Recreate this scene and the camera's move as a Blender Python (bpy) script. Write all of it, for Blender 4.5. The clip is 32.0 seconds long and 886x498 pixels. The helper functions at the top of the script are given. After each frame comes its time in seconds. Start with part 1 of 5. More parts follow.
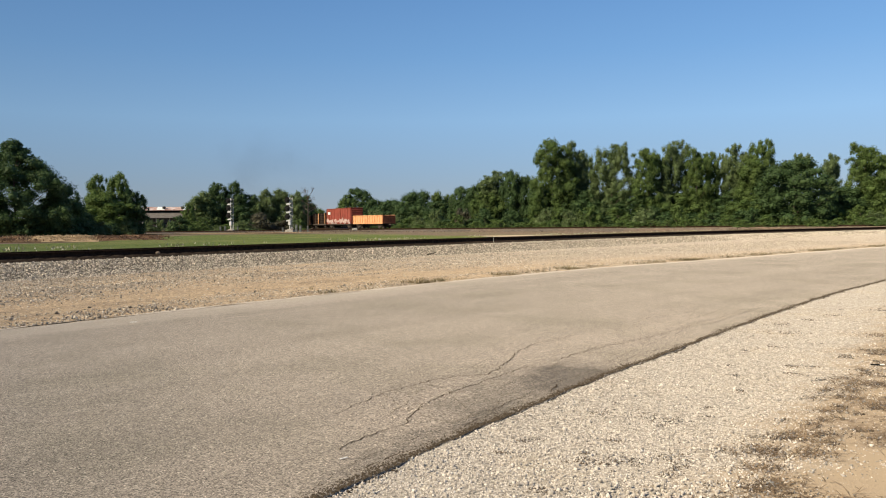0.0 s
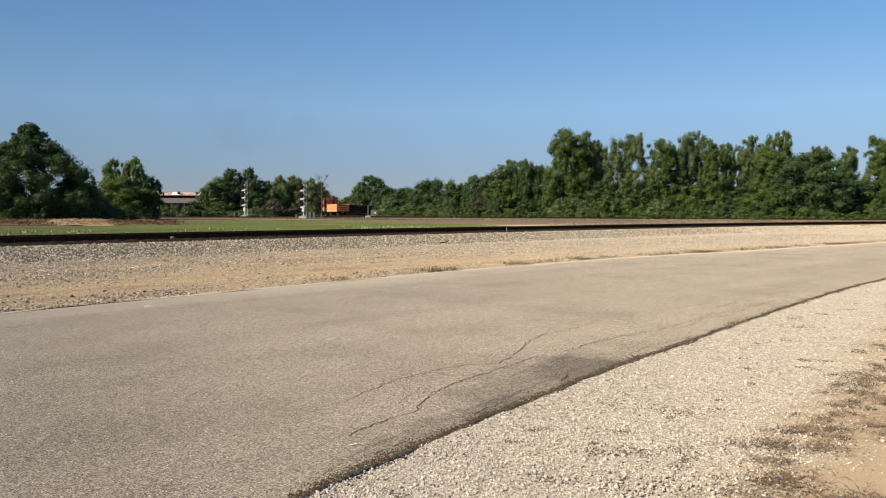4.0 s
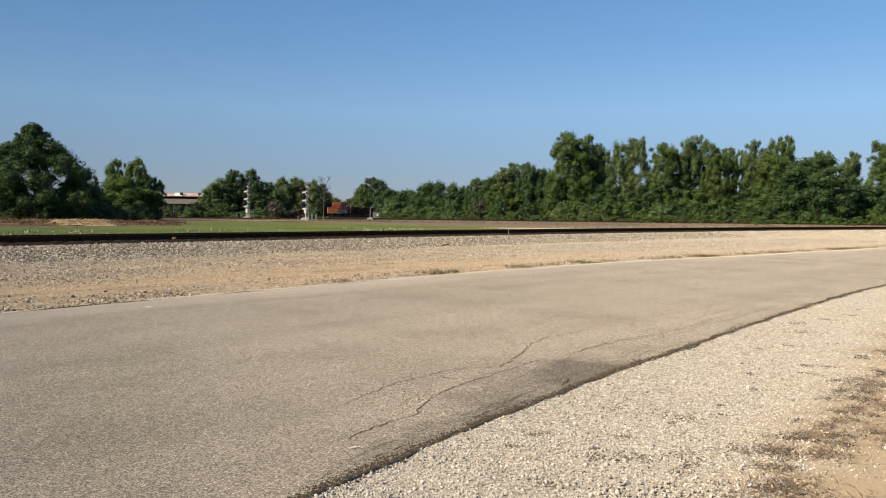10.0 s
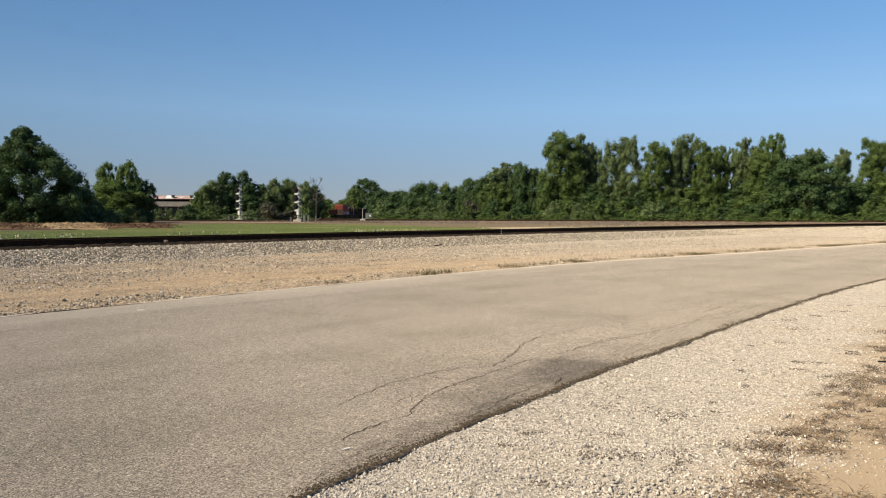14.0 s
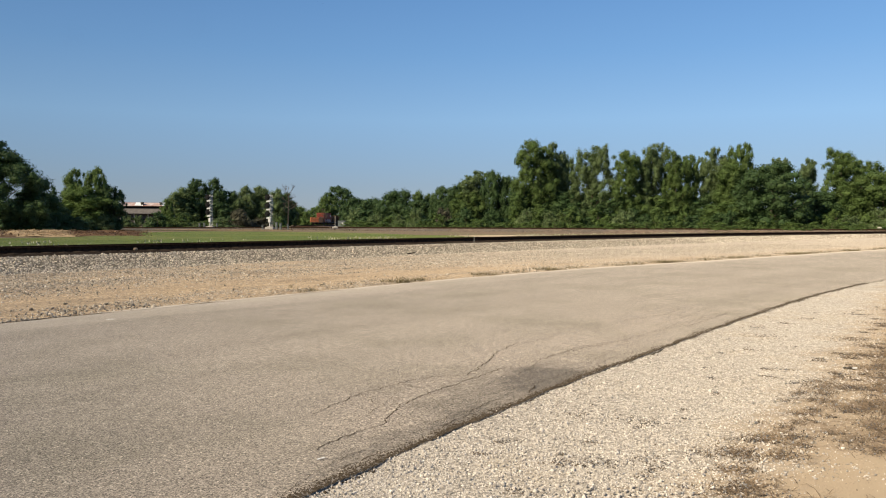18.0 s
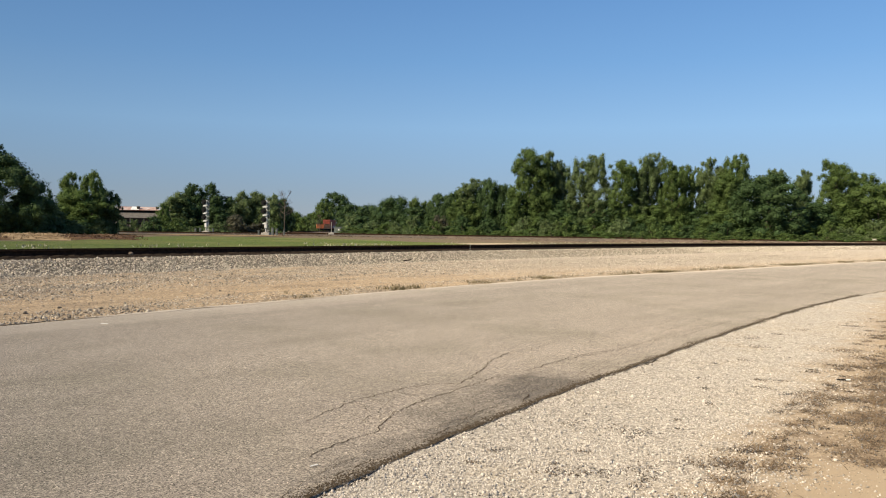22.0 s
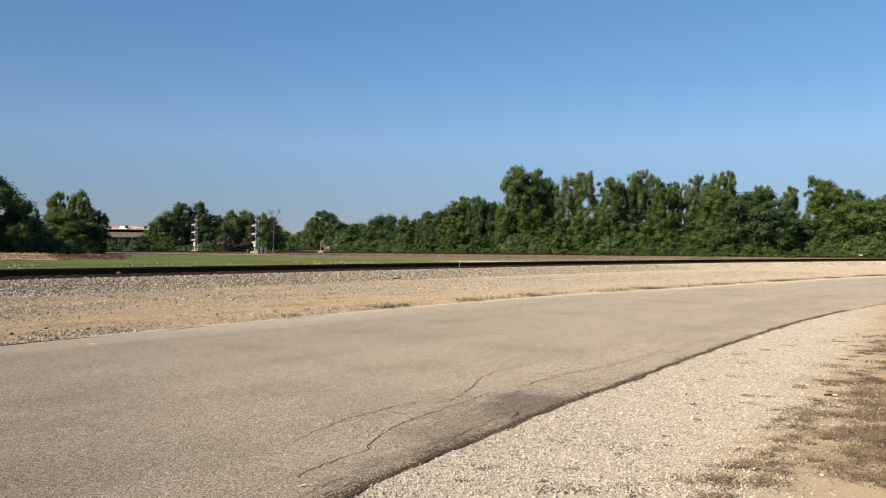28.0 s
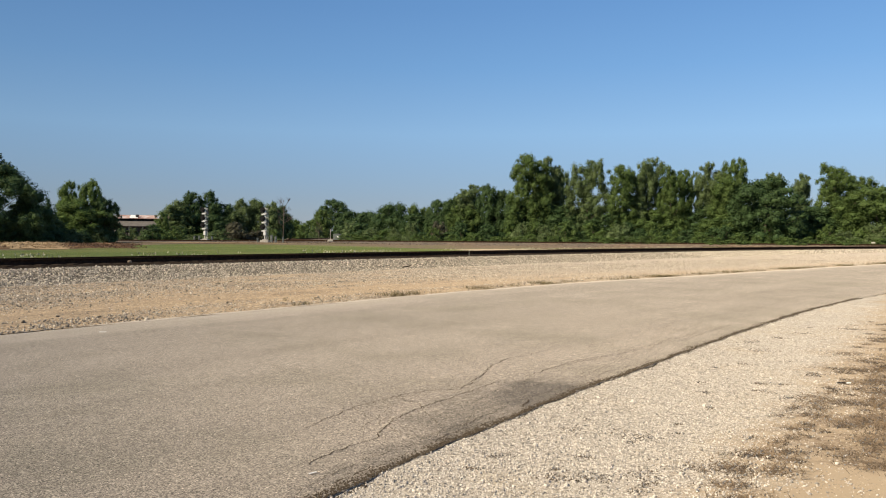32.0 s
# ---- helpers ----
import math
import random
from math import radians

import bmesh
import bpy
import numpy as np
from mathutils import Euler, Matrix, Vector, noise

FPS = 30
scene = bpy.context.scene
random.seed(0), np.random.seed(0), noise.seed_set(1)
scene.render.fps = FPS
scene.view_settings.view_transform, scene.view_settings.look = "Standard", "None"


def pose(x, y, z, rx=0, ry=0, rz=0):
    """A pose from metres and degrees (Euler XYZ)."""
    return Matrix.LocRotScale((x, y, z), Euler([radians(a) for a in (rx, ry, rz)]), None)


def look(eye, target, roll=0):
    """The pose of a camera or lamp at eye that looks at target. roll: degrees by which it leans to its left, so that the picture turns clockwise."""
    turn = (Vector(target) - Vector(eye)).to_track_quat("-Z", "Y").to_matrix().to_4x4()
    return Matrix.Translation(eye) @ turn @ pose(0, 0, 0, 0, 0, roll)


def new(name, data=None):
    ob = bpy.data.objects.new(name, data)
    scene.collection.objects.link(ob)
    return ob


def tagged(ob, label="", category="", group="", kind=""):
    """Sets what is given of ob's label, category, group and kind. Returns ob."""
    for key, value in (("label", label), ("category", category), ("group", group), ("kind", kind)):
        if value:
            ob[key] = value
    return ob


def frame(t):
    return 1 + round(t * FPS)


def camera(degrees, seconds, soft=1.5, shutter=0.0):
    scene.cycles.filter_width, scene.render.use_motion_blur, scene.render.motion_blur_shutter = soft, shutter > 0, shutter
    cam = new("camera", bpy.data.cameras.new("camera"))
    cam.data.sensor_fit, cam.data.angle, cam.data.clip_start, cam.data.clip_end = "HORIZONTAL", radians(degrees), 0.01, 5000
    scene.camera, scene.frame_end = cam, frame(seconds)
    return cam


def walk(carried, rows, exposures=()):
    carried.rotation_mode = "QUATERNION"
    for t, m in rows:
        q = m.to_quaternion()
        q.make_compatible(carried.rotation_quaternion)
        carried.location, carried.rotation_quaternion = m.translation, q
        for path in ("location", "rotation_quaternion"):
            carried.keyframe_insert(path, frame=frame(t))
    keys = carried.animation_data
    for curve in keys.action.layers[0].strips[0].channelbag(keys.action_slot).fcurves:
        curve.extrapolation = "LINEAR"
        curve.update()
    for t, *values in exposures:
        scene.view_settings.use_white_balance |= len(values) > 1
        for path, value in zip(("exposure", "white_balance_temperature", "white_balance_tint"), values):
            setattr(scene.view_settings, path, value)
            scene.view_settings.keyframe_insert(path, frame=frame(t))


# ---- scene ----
cam = camera(59.3, 32.0, soft=1.05)
PATH = [
    (0, (-0.012, 0.004, 1.465), (-0.032, 2.002, 1.4), -0.5),
    (0.5, (-0.012, 0.004, 1.466), (-0.036, 2.003, 1.397), -0.4),
    (1, (-0.012, 0.004, 1.464), (-0.039, 2.002, 1.389), -0.2),
    (1.5, (-0.008, 0.004, 1.463), (-0.042, 2.002, 1.383), -0.1),
    (2, (-0.005, -0.008, 1.466), (-0.045, 1.99, 1.383), 0.0),
    (2.5, (-0.005, -0.015, 1.47), (-0.051, 1.982, 1.385), 0.1),
    (3, (-0.007, -0.004, 1.465), (-0.056, 1.993, 1.379), 0.2),
    (3.5, (-0.005, -0.008, 1.468), (-0.057, 1.989, 1.379), 0.2),
    (5.5, (-0.015, 0.023, 1.467), (-0.072, 2.019, 1.359), 0.4),
    (6, (-0.012, 0.006, 1.467), (-0.069, 2.003, 1.363), 0.5),
    (6.5, (-0.01, 0.023, 1.465), (-0.066, 2.02, 1.359), 0.4),
    (7, (-0.01, 0.005, 1.469), (-0.063, 2.002, 1.369), 0.5),
    (7.5, (-0.009, 0.01, 1.466), (-0.063, 2.007, 1.371), 0.5),
    (8, (-0.003, 0.002, 1.469), (-0.059, 1.999, 1.373), 0.5),
    (8.5, (-0.002, 0.008, 1.467), (-0.061, 2.005, 1.37), 0.4),
    (9, (-0.001, 0.007, 1.469), (-0.058, 2.004, 1.374), 0.4),
    (9.5, (-0.004, 0.007, 1.471), (-0.06, 2.004, 1.38), 0.5),
    (10, (-0.003, 0.025, 1.467), (-0.061, 2.022, 1.379), 0.6),
    (10.5, (-0.002, 0.022, 1.466), (-0.061, 2.019, 1.381), 0.6),
    (11, (0.002, 0.024, 1.467), (-0.054, 2.021, 1.382), 0.5),
    (11.5, (0.003, 0.037, 1.464), (-0.051, 2.035, 1.378), 0.4),
    (12, (0.004, 0.035, 1.462), (-0.048, 2.032, 1.375), 0.4),
    (12.5, (0.004, 0.016, 1.469), (-0.043, 2.014, 1.38), 0.3),
    (13, (0.006, 0.029, 1.463), (-0.038, 2.027, 1.376), 0.2),
    (13.5, (0.006, 0.022, 1.469), (-0.036, 2.02, 1.382), 0.2),
    (14, (0.007, 0.021, 1.466), (-0.033, 2.019, 1.379), 0.1),
    (14.5, (0.004, 0.014, 1.467), (-0.032, 2.012, 1.383), -0.0),
    (16.5, (0.02, -0.026, 1.477), (-0.007, 1.973, 1.417), 0.2),
    (17, (0.011, -0.026, 1.476), (-0.017, 1.973, 1.415), 0.4),
    (17.5, (0.001, -0.01, 1.471), (-0.011, 1.989, 1.404), 0.3),
    (18, (-0.008, -0.005, 1.478), (0.022, 1.993, 1.411), 0.2),
    (18.5, (-0.015, 0.011, 1.478), (0.027, 2.009, 1.414), -0.0),
    (19, (-0.014, 0.02, 1.479), (0.027, 2.018, 1.425), 0.1),
    (19.5, (-0.011, 0.024, 1.48), (0.027, 2.023, 1.412), 0.3),
    (20, (-0.002, 0.005, 1.482), (0.036, 2.004, 1.429), 0.5),
    (20.5, (0.001, -0.01, 1.48), (0.039, 1.989, 1.432), 0.7),
    (21, (0.0, -0.011, 1.481), (0.039, 1.988, 1.431), 0.8),
    (21.5, (-0.006, -0.009, 1.477), (0.031, 1.99, 1.428), 0.9),
    (22, (-0.003, -0.013, 1.482), (0.037, 1.986, 1.434), 0.8),
    (22.5, (-0.002, -0.017, 1.484), (0.042, 1.982, 1.441), 0.8),
    (23, (0.0, -0.009, 1.481), (0.047, 1.99, 1.444), 1.0),
    (23.5, (0.006, -0.015, 1.482), (0.057, 1.984, 1.451), 0.9),
    (24, (0.004, -0.023, 1.482), (0.057, 1.976, 1.454), 0.9),
    (24.5, (0.002, -0.016, 1.482), (0.055, 1.984, 1.454), 0.9),
    (25, (0.005, -0.019, 1.484), (0.06, 1.98, 1.459), 0.8),
    (25.5, (0.004, -0.022, 1.488), (0.062, 1.978, 1.466), 0.8),
    (27.5, (0.002, -0.037, 1.487), (0.067, 1.962, 1.48), 0.6),
    (28, (0.009, -0.043, 1.487), (0.075, 1.956, 1.485), 0.5),
    (28.5, (0.011, -0.04, 1.483), (0.079, 1.959, 1.481), 0.5),
    (29, (0.014, -0.04, 1.484), (0.082, 1.959, 1.482), 0.4),
    (29.5, (0.015, -0.025, 1.48), (0.081, 1.974, 1.476), 0.4),
    (30, (0.018, -0.039, 1.485), (0.078, 1.96, 1.478), 0.4),
    (30.5, (0.02, -0.031, 1.484), (0.072, 1.968, 1.474), 0.3),
    (31, (0.016, -0.017, 1.479), (0.061, 1.982, 1.461), 0.3),
    (31.5, (0.009, -0.001, 1.479), (0.052, 1.999, 1.455), 0.4),
    (32, (0.004, 0.002, 1.476), (0.046, 2.001, 1.444), 0.4),
]
walk(cam, [(t, look(eye, target, roll)) for t, eye, target, roll in PATH])

# ---- daylight: a clear morning, the sun to the side and a little behind ----
SUN_AZ, SUN_EL = radians(-126), radians(36)     # from +y towards +x
world = bpy.data.worlds.new("sky")
scene.world = world
world.use_nodes = True
wn, wl = world.node_tree.nodes, world.node_tree.links
sky = wn.new("ShaderNodeTexSky")
sky.sky_type, sky.sun_disc = "NISHITA", False
sky.sun_elevation, sky.sun_rotation = SUN_EL, SUN_AZ
sky.altitude, sky.air_density, sky.dust_density, sky.ozone_density = 200, 1.0, 0.1, 3.0
# morning haze: the clear sky pales towards the horizon all round
way = wn.new("ShaderNodeTexCoord")
sepz = wn.new("ShaderNodeSeparateXYZ")
wl.new(way.outputs["Generated"], sepz.inputs[0])
haze = wn.new("ShaderNodeValToRGB")
stops = ((0.0, (1.42, 1.95, 3.05)), (0.045, (1.5, 2.24, 3.62)), (0.13, (1.85, 3.38, 5.5)), (0.21, (1.22, 2.78, 5.25)), (0.28, (0.95, 2.35, 4.85)), (0.42, (0.74, 1.98, 4.56)), (1.0, (0.44, 1.29, 3.44)))
for k, (at, c) in enumerate(stops):
    el = haze.color_ramp.elements[k] if k < 2 else haze.color_ramp.elements.new(at)
    el.position, el.color = at, (*[v / 10 for v in c], 1)
wl.new(sepz.outputs["Z"], haze.inputs["Fac"])
up = wn.new("ShaderNodeVectorMath")
up.operation = "SCALE"
# the side away from the sun scatters a little more light back
back = wn.new("ShaderNodeVectorMath")
back.operation = "DOT_PRODUCT"
back.inputs[1].default_value = (-math.sin(SUN_AZ), -math.cos(SUN_AZ), 0)
wl.new(way.outputs["Generated"], back.inputs[0])
gain = wn.new("ShaderNodeMath")
gain.operation = "MULTIPLY_ADD"
gain.inputs[1].default_value, gain.inputs[2].default_value = 5.3, 7.5
wl.new(back.outputs["Value"], gain.inputs[0])
wl.new(gain.outputs[0], up.inputs["Scale"])
wl.new(haze.outputs[0], up.inputs[0])
both = wn.new("ShaderNodeMix")
both.data_type = "RGBA"
both.inputs["Factor"].default_value = 0.74
wl.new(sky.outputs[0], both.inputs["A"])
wl.new(up.outputs[0], both.inputs["B"])
wl.new(both.outputs["Result"], wn["Background"].inputs["Color"])
wn["Background"].inputs["Strength"].default_value = 0.085
sun = new("sun", bpy.data.lights.new("sun", "SUN"))
sun.data.energy, sun.data.angle, sun.data.color = 5.0, radians(0.55), (1.0, 0.875, 0.66)
to_sun = Vector((math.sin(SUN_AZ) * math.cos(SUN_EL), math.cos(SUN_AZ) * math.cos(SUN_EL), math.sin(SUN_EL)))
sun.matrix_world = look(to_sun * 50, (0, 0, 0))
scene.view_settings.exposure = 0.5

# ---- materials ----
TURN = radians(48)      # the way the road and the near track run


def mat(name, c1, c2, scale=6.0, rough=0.85, bump=0.3, dist=0.02, c3=None, scale3=0.4, amount3=0.5, metal=0.0,
        rand=0.0, island=False, fine=None, stretch=None, chip=None, lane=None, gloss=0.3):
    """Two colours mixed by a noise, a third in larger patches, and a fine relief."""
    m = bpy.data.materials.new(name)
    m.use_nodes = True
    n, l = m.node_tree.nodes, m.node_tree.links
    b = n["Principled BSDF"]
    b.inputs["Roughness"].default_value, b.inputs["Metallic"].default_value = rough, metal
    b.inputs["Specular IOR Level"].default_value = gloss
    b.inputs["Diffuse Roughness"].default_value = 1.0 if rough > 0.8 else 0.3
    co = n.new("ShaderNodeTexCoord")
    src = co.outputs["Object"]
    if stretch:
        mp = n.new("ShaderNodeMapping")
        mp.inputs["Scale"].default_value = stretch
        l.new(src, mp.inputs["Vector"])
        src = mp.outputs[0]

    def noise_node(s, detail=6.0, r=0.6):
        t = n.new("ShaderNodeTexNoise")
        t.inputs["Scale"].default_value, t.inputs["Detail"].default_value, t.inputs["Roughness"].default_value = s, detail, r
        l.new(src, t.inputs["Vector"])
        return t

    def ramp(sock, a, z):
        r = n.new("ShaderNodeMapRange")
        r.inputs["From Min"].default_value, r.inputs["From Max"].default_value = a, z
        l.new(sock, r.inputs["Value"])
        return r.outputs[0]

    def mix(fac, a, z):
        x = n.new("ShaderNodeMix")
        x.data_type = "RGBA"
        for sock, v in ((x.inputs["Factor"], fac), (x.inputs["A"], a), (x.inputs["B"], z)):
            if isinstance(v, bpy.types.NodeSocket):
                l.new(v, sock)
            elif isinstance(v, (tuple, list)):
                sock.default_value = (*v, 1)
            else:
                sock.default_value = v
        return x.outputs["Result"]

    n1 = noise_node(scale)
    col = mix(ramp(n1.outputs["Fac"], 0.35, 0.65), c1, c2)
    if c3:
        n3 = noise_node(scale3, 4.0, 0.55)
        r3 = ramp(n3.outputs["Fac"], 0.62 - amount3 * 0.3, 0.8 - amount3 * 0.3)
        col = mix(r3, col, c3)
    if lane:
        mp = n.new("ShaderNodeMapping")
        mp.vector_type = "TEXTURE"
        mp.inputs["Rotation"].default_value, mp.inputs["Scale"].default_value = (0, 0, TURN), (20, lane[1], 1)
        l.new(co.outputs["Object"], mp.inputs["Vector"])
        src = mp.outputs[0]
        nl = noise_node(1.0, 4.0, 0.6)
        src = co.outputs["Object"]
        col = mix(ramp(nl.outputs["Fac"], 0.42, 0.62), col, lane[0])
    if chip:
        vo = n.new("ShaderNodeTexVoronoi")
        vo.inputs["Scale"].default_value = chip[0]
        l.new(co.outputs["Object"], vo.inputs["Vector"])
        sp = n.new("ShaderNodeSeparateColor")
        l.new(vo.outputs["Color"], sp.inputs[0])
        hc = n.new("ShaderNodeHueSaturation")
        l.new(ramp_value(n, l, sp.outputs[0], chip[1], chip[2]), hc.inputs["Value"])
        l.new(col, hc.inputs["Color"])
        col = hc.outputs[0]
    if rand or island:
        src_r = n.new("ShaderNodeNewGeometry").outputs["Random Per Island"] if island else n.new("ShaderNodeObjectInfo").outputs["Random"]
        hsv = n.new("ShaderNodeHueSaturation")
        l.new(ramp_value(n, l, src_r, 1 - rand, 1 + rand), hsv.inputs["Value"])
        l.new(col, hsv.inputs["Color"])
        col = hsv.outputs[0]
    l.new(col, b.inputs["Base Color"])
    if bump:
        nb = noise_node(fine or scale * 4, 5.0, 0.7)
        bp = n.new("ShaderNodeBump")
        bp.inputs["Strength"].default_value, bp.inputs["Distance"].default_value = bump, dist
        l.new(nb.outputs["Fac"], bp.inputs["Height"])
        l.new(bp.outputs[0], b.inputs["Normal"])
    return m


def ramp_value(n, l, sock, a, z):
    r = n.new("ShaderNodeMapRange")
    r.inputs["To Min"].default_value, r.inputs["To Max"].default_value = a, z
    l.new(sock, r.inputs["Value"])
    return r.outputs[0]


def leaf_mat(name, c1, c2, glow=0.25):
    """Leaves: coloured leaf by leaf and clump by clump, letting some light through."""
    m = mat(name, c1, c2, 0.35, 0.6, 0, rand=0.2, island=True)
    n, l = m.node_tree.nodes, m.node_tree.links
    b = n["Principled BSDF"]
    b.inputs["Specular IOR Level"].default_value = 0.2
    tr = n.new("ShaderNodeBsdfTranslucent")
    l.new(b.inputs["Base Color"].links[0].from_socket, tr.inputs["Color"])
    ms = n.new("ShaderNodeMixShader")
    ms.inputs[0].default_value = glow
    l.new(b.outputs[0], ms.inputs[1])
    l.new(tr.outputs[0], ms.inputs[2])
    l.new(ms.outputs[0], n["Material Output"].inputs["Surface"])
    return m


M_SOIL = mat("soil", (0.115, 0.078, 0.048), (0.175, 0.126, 0.080), 1.2, 0.95, 0.7, 0.05, (0.13, 0.12, 0.05), 0.08, chip=(2.5, 0.65, 1.35))
M_ASPHALT = mat("worn_asphalt", (0.252, 0.213, 0.171), (0.334, 0.287, 0.234), 90, 0.85, 0.9, 0.007, (0.245, 0.212, 0.166), 0.5, 0.5, fine=140)


def finish_asphalt(m):
    """Adds bright and dark aggregate, faint wheel lanes along the road and one oily patch at its broken edge."""
    n, l = m.node_tree.nodes, m.node_tree.links
    b = n["Principled BSDF"]
    col = b.inputs["Base Color"].links[0].from_socket
    co = n.new("ShaderNodeTexCoord").outputs["Object"]

    def mapped(loc, rot, scale):
        mp = n.new("ShaderNodeMapping")
        mp.vector_type = "TEXTURE"
        mp.inputs["Location"].default_value, mp.inputs["Rotation"].default_value, mp.inputs["Scale"].default_value = loc, rot, scale
        l.new(co, mp.inputs["Vector"])
        return mp.outputs[0]

    def times(col, val):
        hsv = n.new("ShaderNodeHueSaturation")
        l.new(col, hsv.inputs["Color"])
        l.new(val, hsv.inputs["Value"])
        return hsv.outputs[0]

    def span(sock, a, z, c, d):
        r = n.new("ShaderNodeMapRange")
        for k, v in zip(("From Min", "From Max", "To Min", "To Max"), (a, z, c, d)):
            r.inputs[k].default_value = v
        l.new(sock, r.inputs["Value"])
        return r.outputs[0]

    chips = n.new("ShaderNodeTexVoronoi")
    chips.inputs["Scale"].default_value = 125
    l.new(co, chips.inputs["Vector"])
    sep = n.new("ShaderNodeSeparateColor")
    l.new(chips.outputs["Color"], sep.inputs[0])
    col = times(col, span(sep.outputs[0], 0, 1, 0.32, 1.6))
    col = times(col, span(sep.outputs[1], 0.93, 0.94, 1, 1.75))
    col = times(col, span(sep.outputs[2], 0.93, 0.94, 1, 0.5))
    big = n.new("ShaderNodeTexNoise")
    big.inputs["Scale"].default_value, big.inputs["Detail"].default_value = 14, 6
    l.new(co, big.inputs["Vector"])
    col = times(col, span(big.outputs["Fac"], 0.3, 0.7, 0.94, 1.06))
    lanes = n.new("ShaderNodeTexNoise")
    lanes.inputs["Scale"].default_value, lanes.inputs["Detail"].default_value = 1.0, 3
    l.new(mapped((0, 0, 0), (0, 0, TURN), (14, 0.9, 1)), lanes.inputs["Vector"])
    col = times(col, span(lanes.outputs["Fac"], 0.35, 0.65, 0.93, 1.07))
    warp = n.new("ShaderNodeTexNoise")
    warp.inputs["Scale"].default_value, warp.inputs["Detail"].default_value = 2.5, 6
    l.new(co, warp.inputs["Vector"])
    for loc, size, dark in (((0.78, 6.85, 0), (1.9, 0.8, 1), 0.74), ((1.1, 7.35, 0), (1.0, 0.55, 1), 0.66), ((-0.1, 5.2, 0), (1.6, 0.38, 1), 0.74)):
        g = n.new("ShaderNodeTexGradient")
        g.gradient_type = "SPHERICAL"
        l.new(mapped(loc, (0, 0, radians(58)), size), g.inputs["Vector"])
        s = n.new("ShaderNodeMath")
        s.operation = "MULTIPLY_ADD"
        l.new(warp.outputs["Fac"], s.inputs[0])
        s.inputs[1].default_value = 1.3
        l.new(g.outputs["Fac"], s.inputs[2])
        gate = n.new("ShaderNodeMath")
        gate.operation = "MULTIPLY"
        l.new(span(g.outputs["Fac"], 0.0, 0.25, 0, 1), gate.inputs[0])
        l.new(span(s.outputs[0], 0.72, 1.15, 0, 1), gate.inputs[1])
        col = times(col, span(gate.outputs[0], 0, 1, 1, dark))
    far = n.new("ShaderNodeAttribute")
    far.attribute_name = "across"
    drift = n.new("ShaderNodeMath")
    drift.operation = "MULTIPLY_ADD"
    l.new(lanes.outputs["Fac"], drift.inputs[0])
    drift.inputs[1].default_value = 0.25
    l.new(far.outputs["Fac"], drift.inputs[2])
    dust = n.new("ShaderNodeMix")
    dust.data_type = "RGBA"
    l.new(span(drift.outputs[0], 0.93, 1.13, 0, 0.5), dust.inputs["Factor"])
    l.new(col, dust.inputs["A"])
    dust.inputs["B"].default_value = (0.45, 0.39, 0.32, 1)
    l.new(dust.outputs["Result"], b.inputs["Base Color"])


finish_asphalt(M_ASPHALT)
M_CRACK = mat("crack_fill", (0.055, 0.042, 0.030), (0.10, 0.078, 0.056), 30, 0.95, 0.4, gloss=0.05)
M_ROADSIDE = mat("road_edge_dust", (0.39, 0.33, 0.265), (0.53, 0.46, 0.38), 25, 0.95, 0.4, 0.01)
M_STRAW = mat("dead_grass", (0.10, 0.070, 0.045), (0.22, 0.155, 0.095), 3, 0.95, 0, rand=0.5, island=True)
M_GREYCHIP = mat("grey_chips", (0.13, 0.128, 0.13), (0.27, 0.262, 0.258), 12, 0.9, 0.2, 0.004, rand=0.4, island=True)
M_DEBRIS = mat("dark_debris", (0.055, 0.042, 0.031), (0.15, 0.112, 0.078), 3, 0.95, 0, rand=0.5, island=True)
M_WEED = mat("weeds", (0.10, 0.12, 0.035), (0.17, 0.17, 0.06), 3, 0.9, 0, rand=0.4, island=True)
M_DRYWEED = mat("dry_weeds", (0.12, 0.095, 0.045), (0.20, 0.158, 0.078), 3, 0.9, 0, rand=0.45, island=True)
M_TAN = mat("tan_grass", (0.30, 0.215, 0.12), (0.46, 0.35, 0.21), 0.3, 0.9, 0, rand=0.4, island=True)
M_SCRUB = mat("dry_scrub", (0.085, 0.046, 0.026), (0.19, 0.11, 0.062), 0.4, 0.95, 0, rand=0.45, island=True)
M_TUFT = mat("dry_tufts", (0.13, 0.082, 0.040), (0.25, 0.165, 0.085), 3, 0.95, 0, rand=0.4, island=True)
M_SEED = mat("seed_heads", (0.42, 0.40, 0.28), (0.55, 0.52, 0.38), 3, 0.9, 0, rand=0.3, island=True)


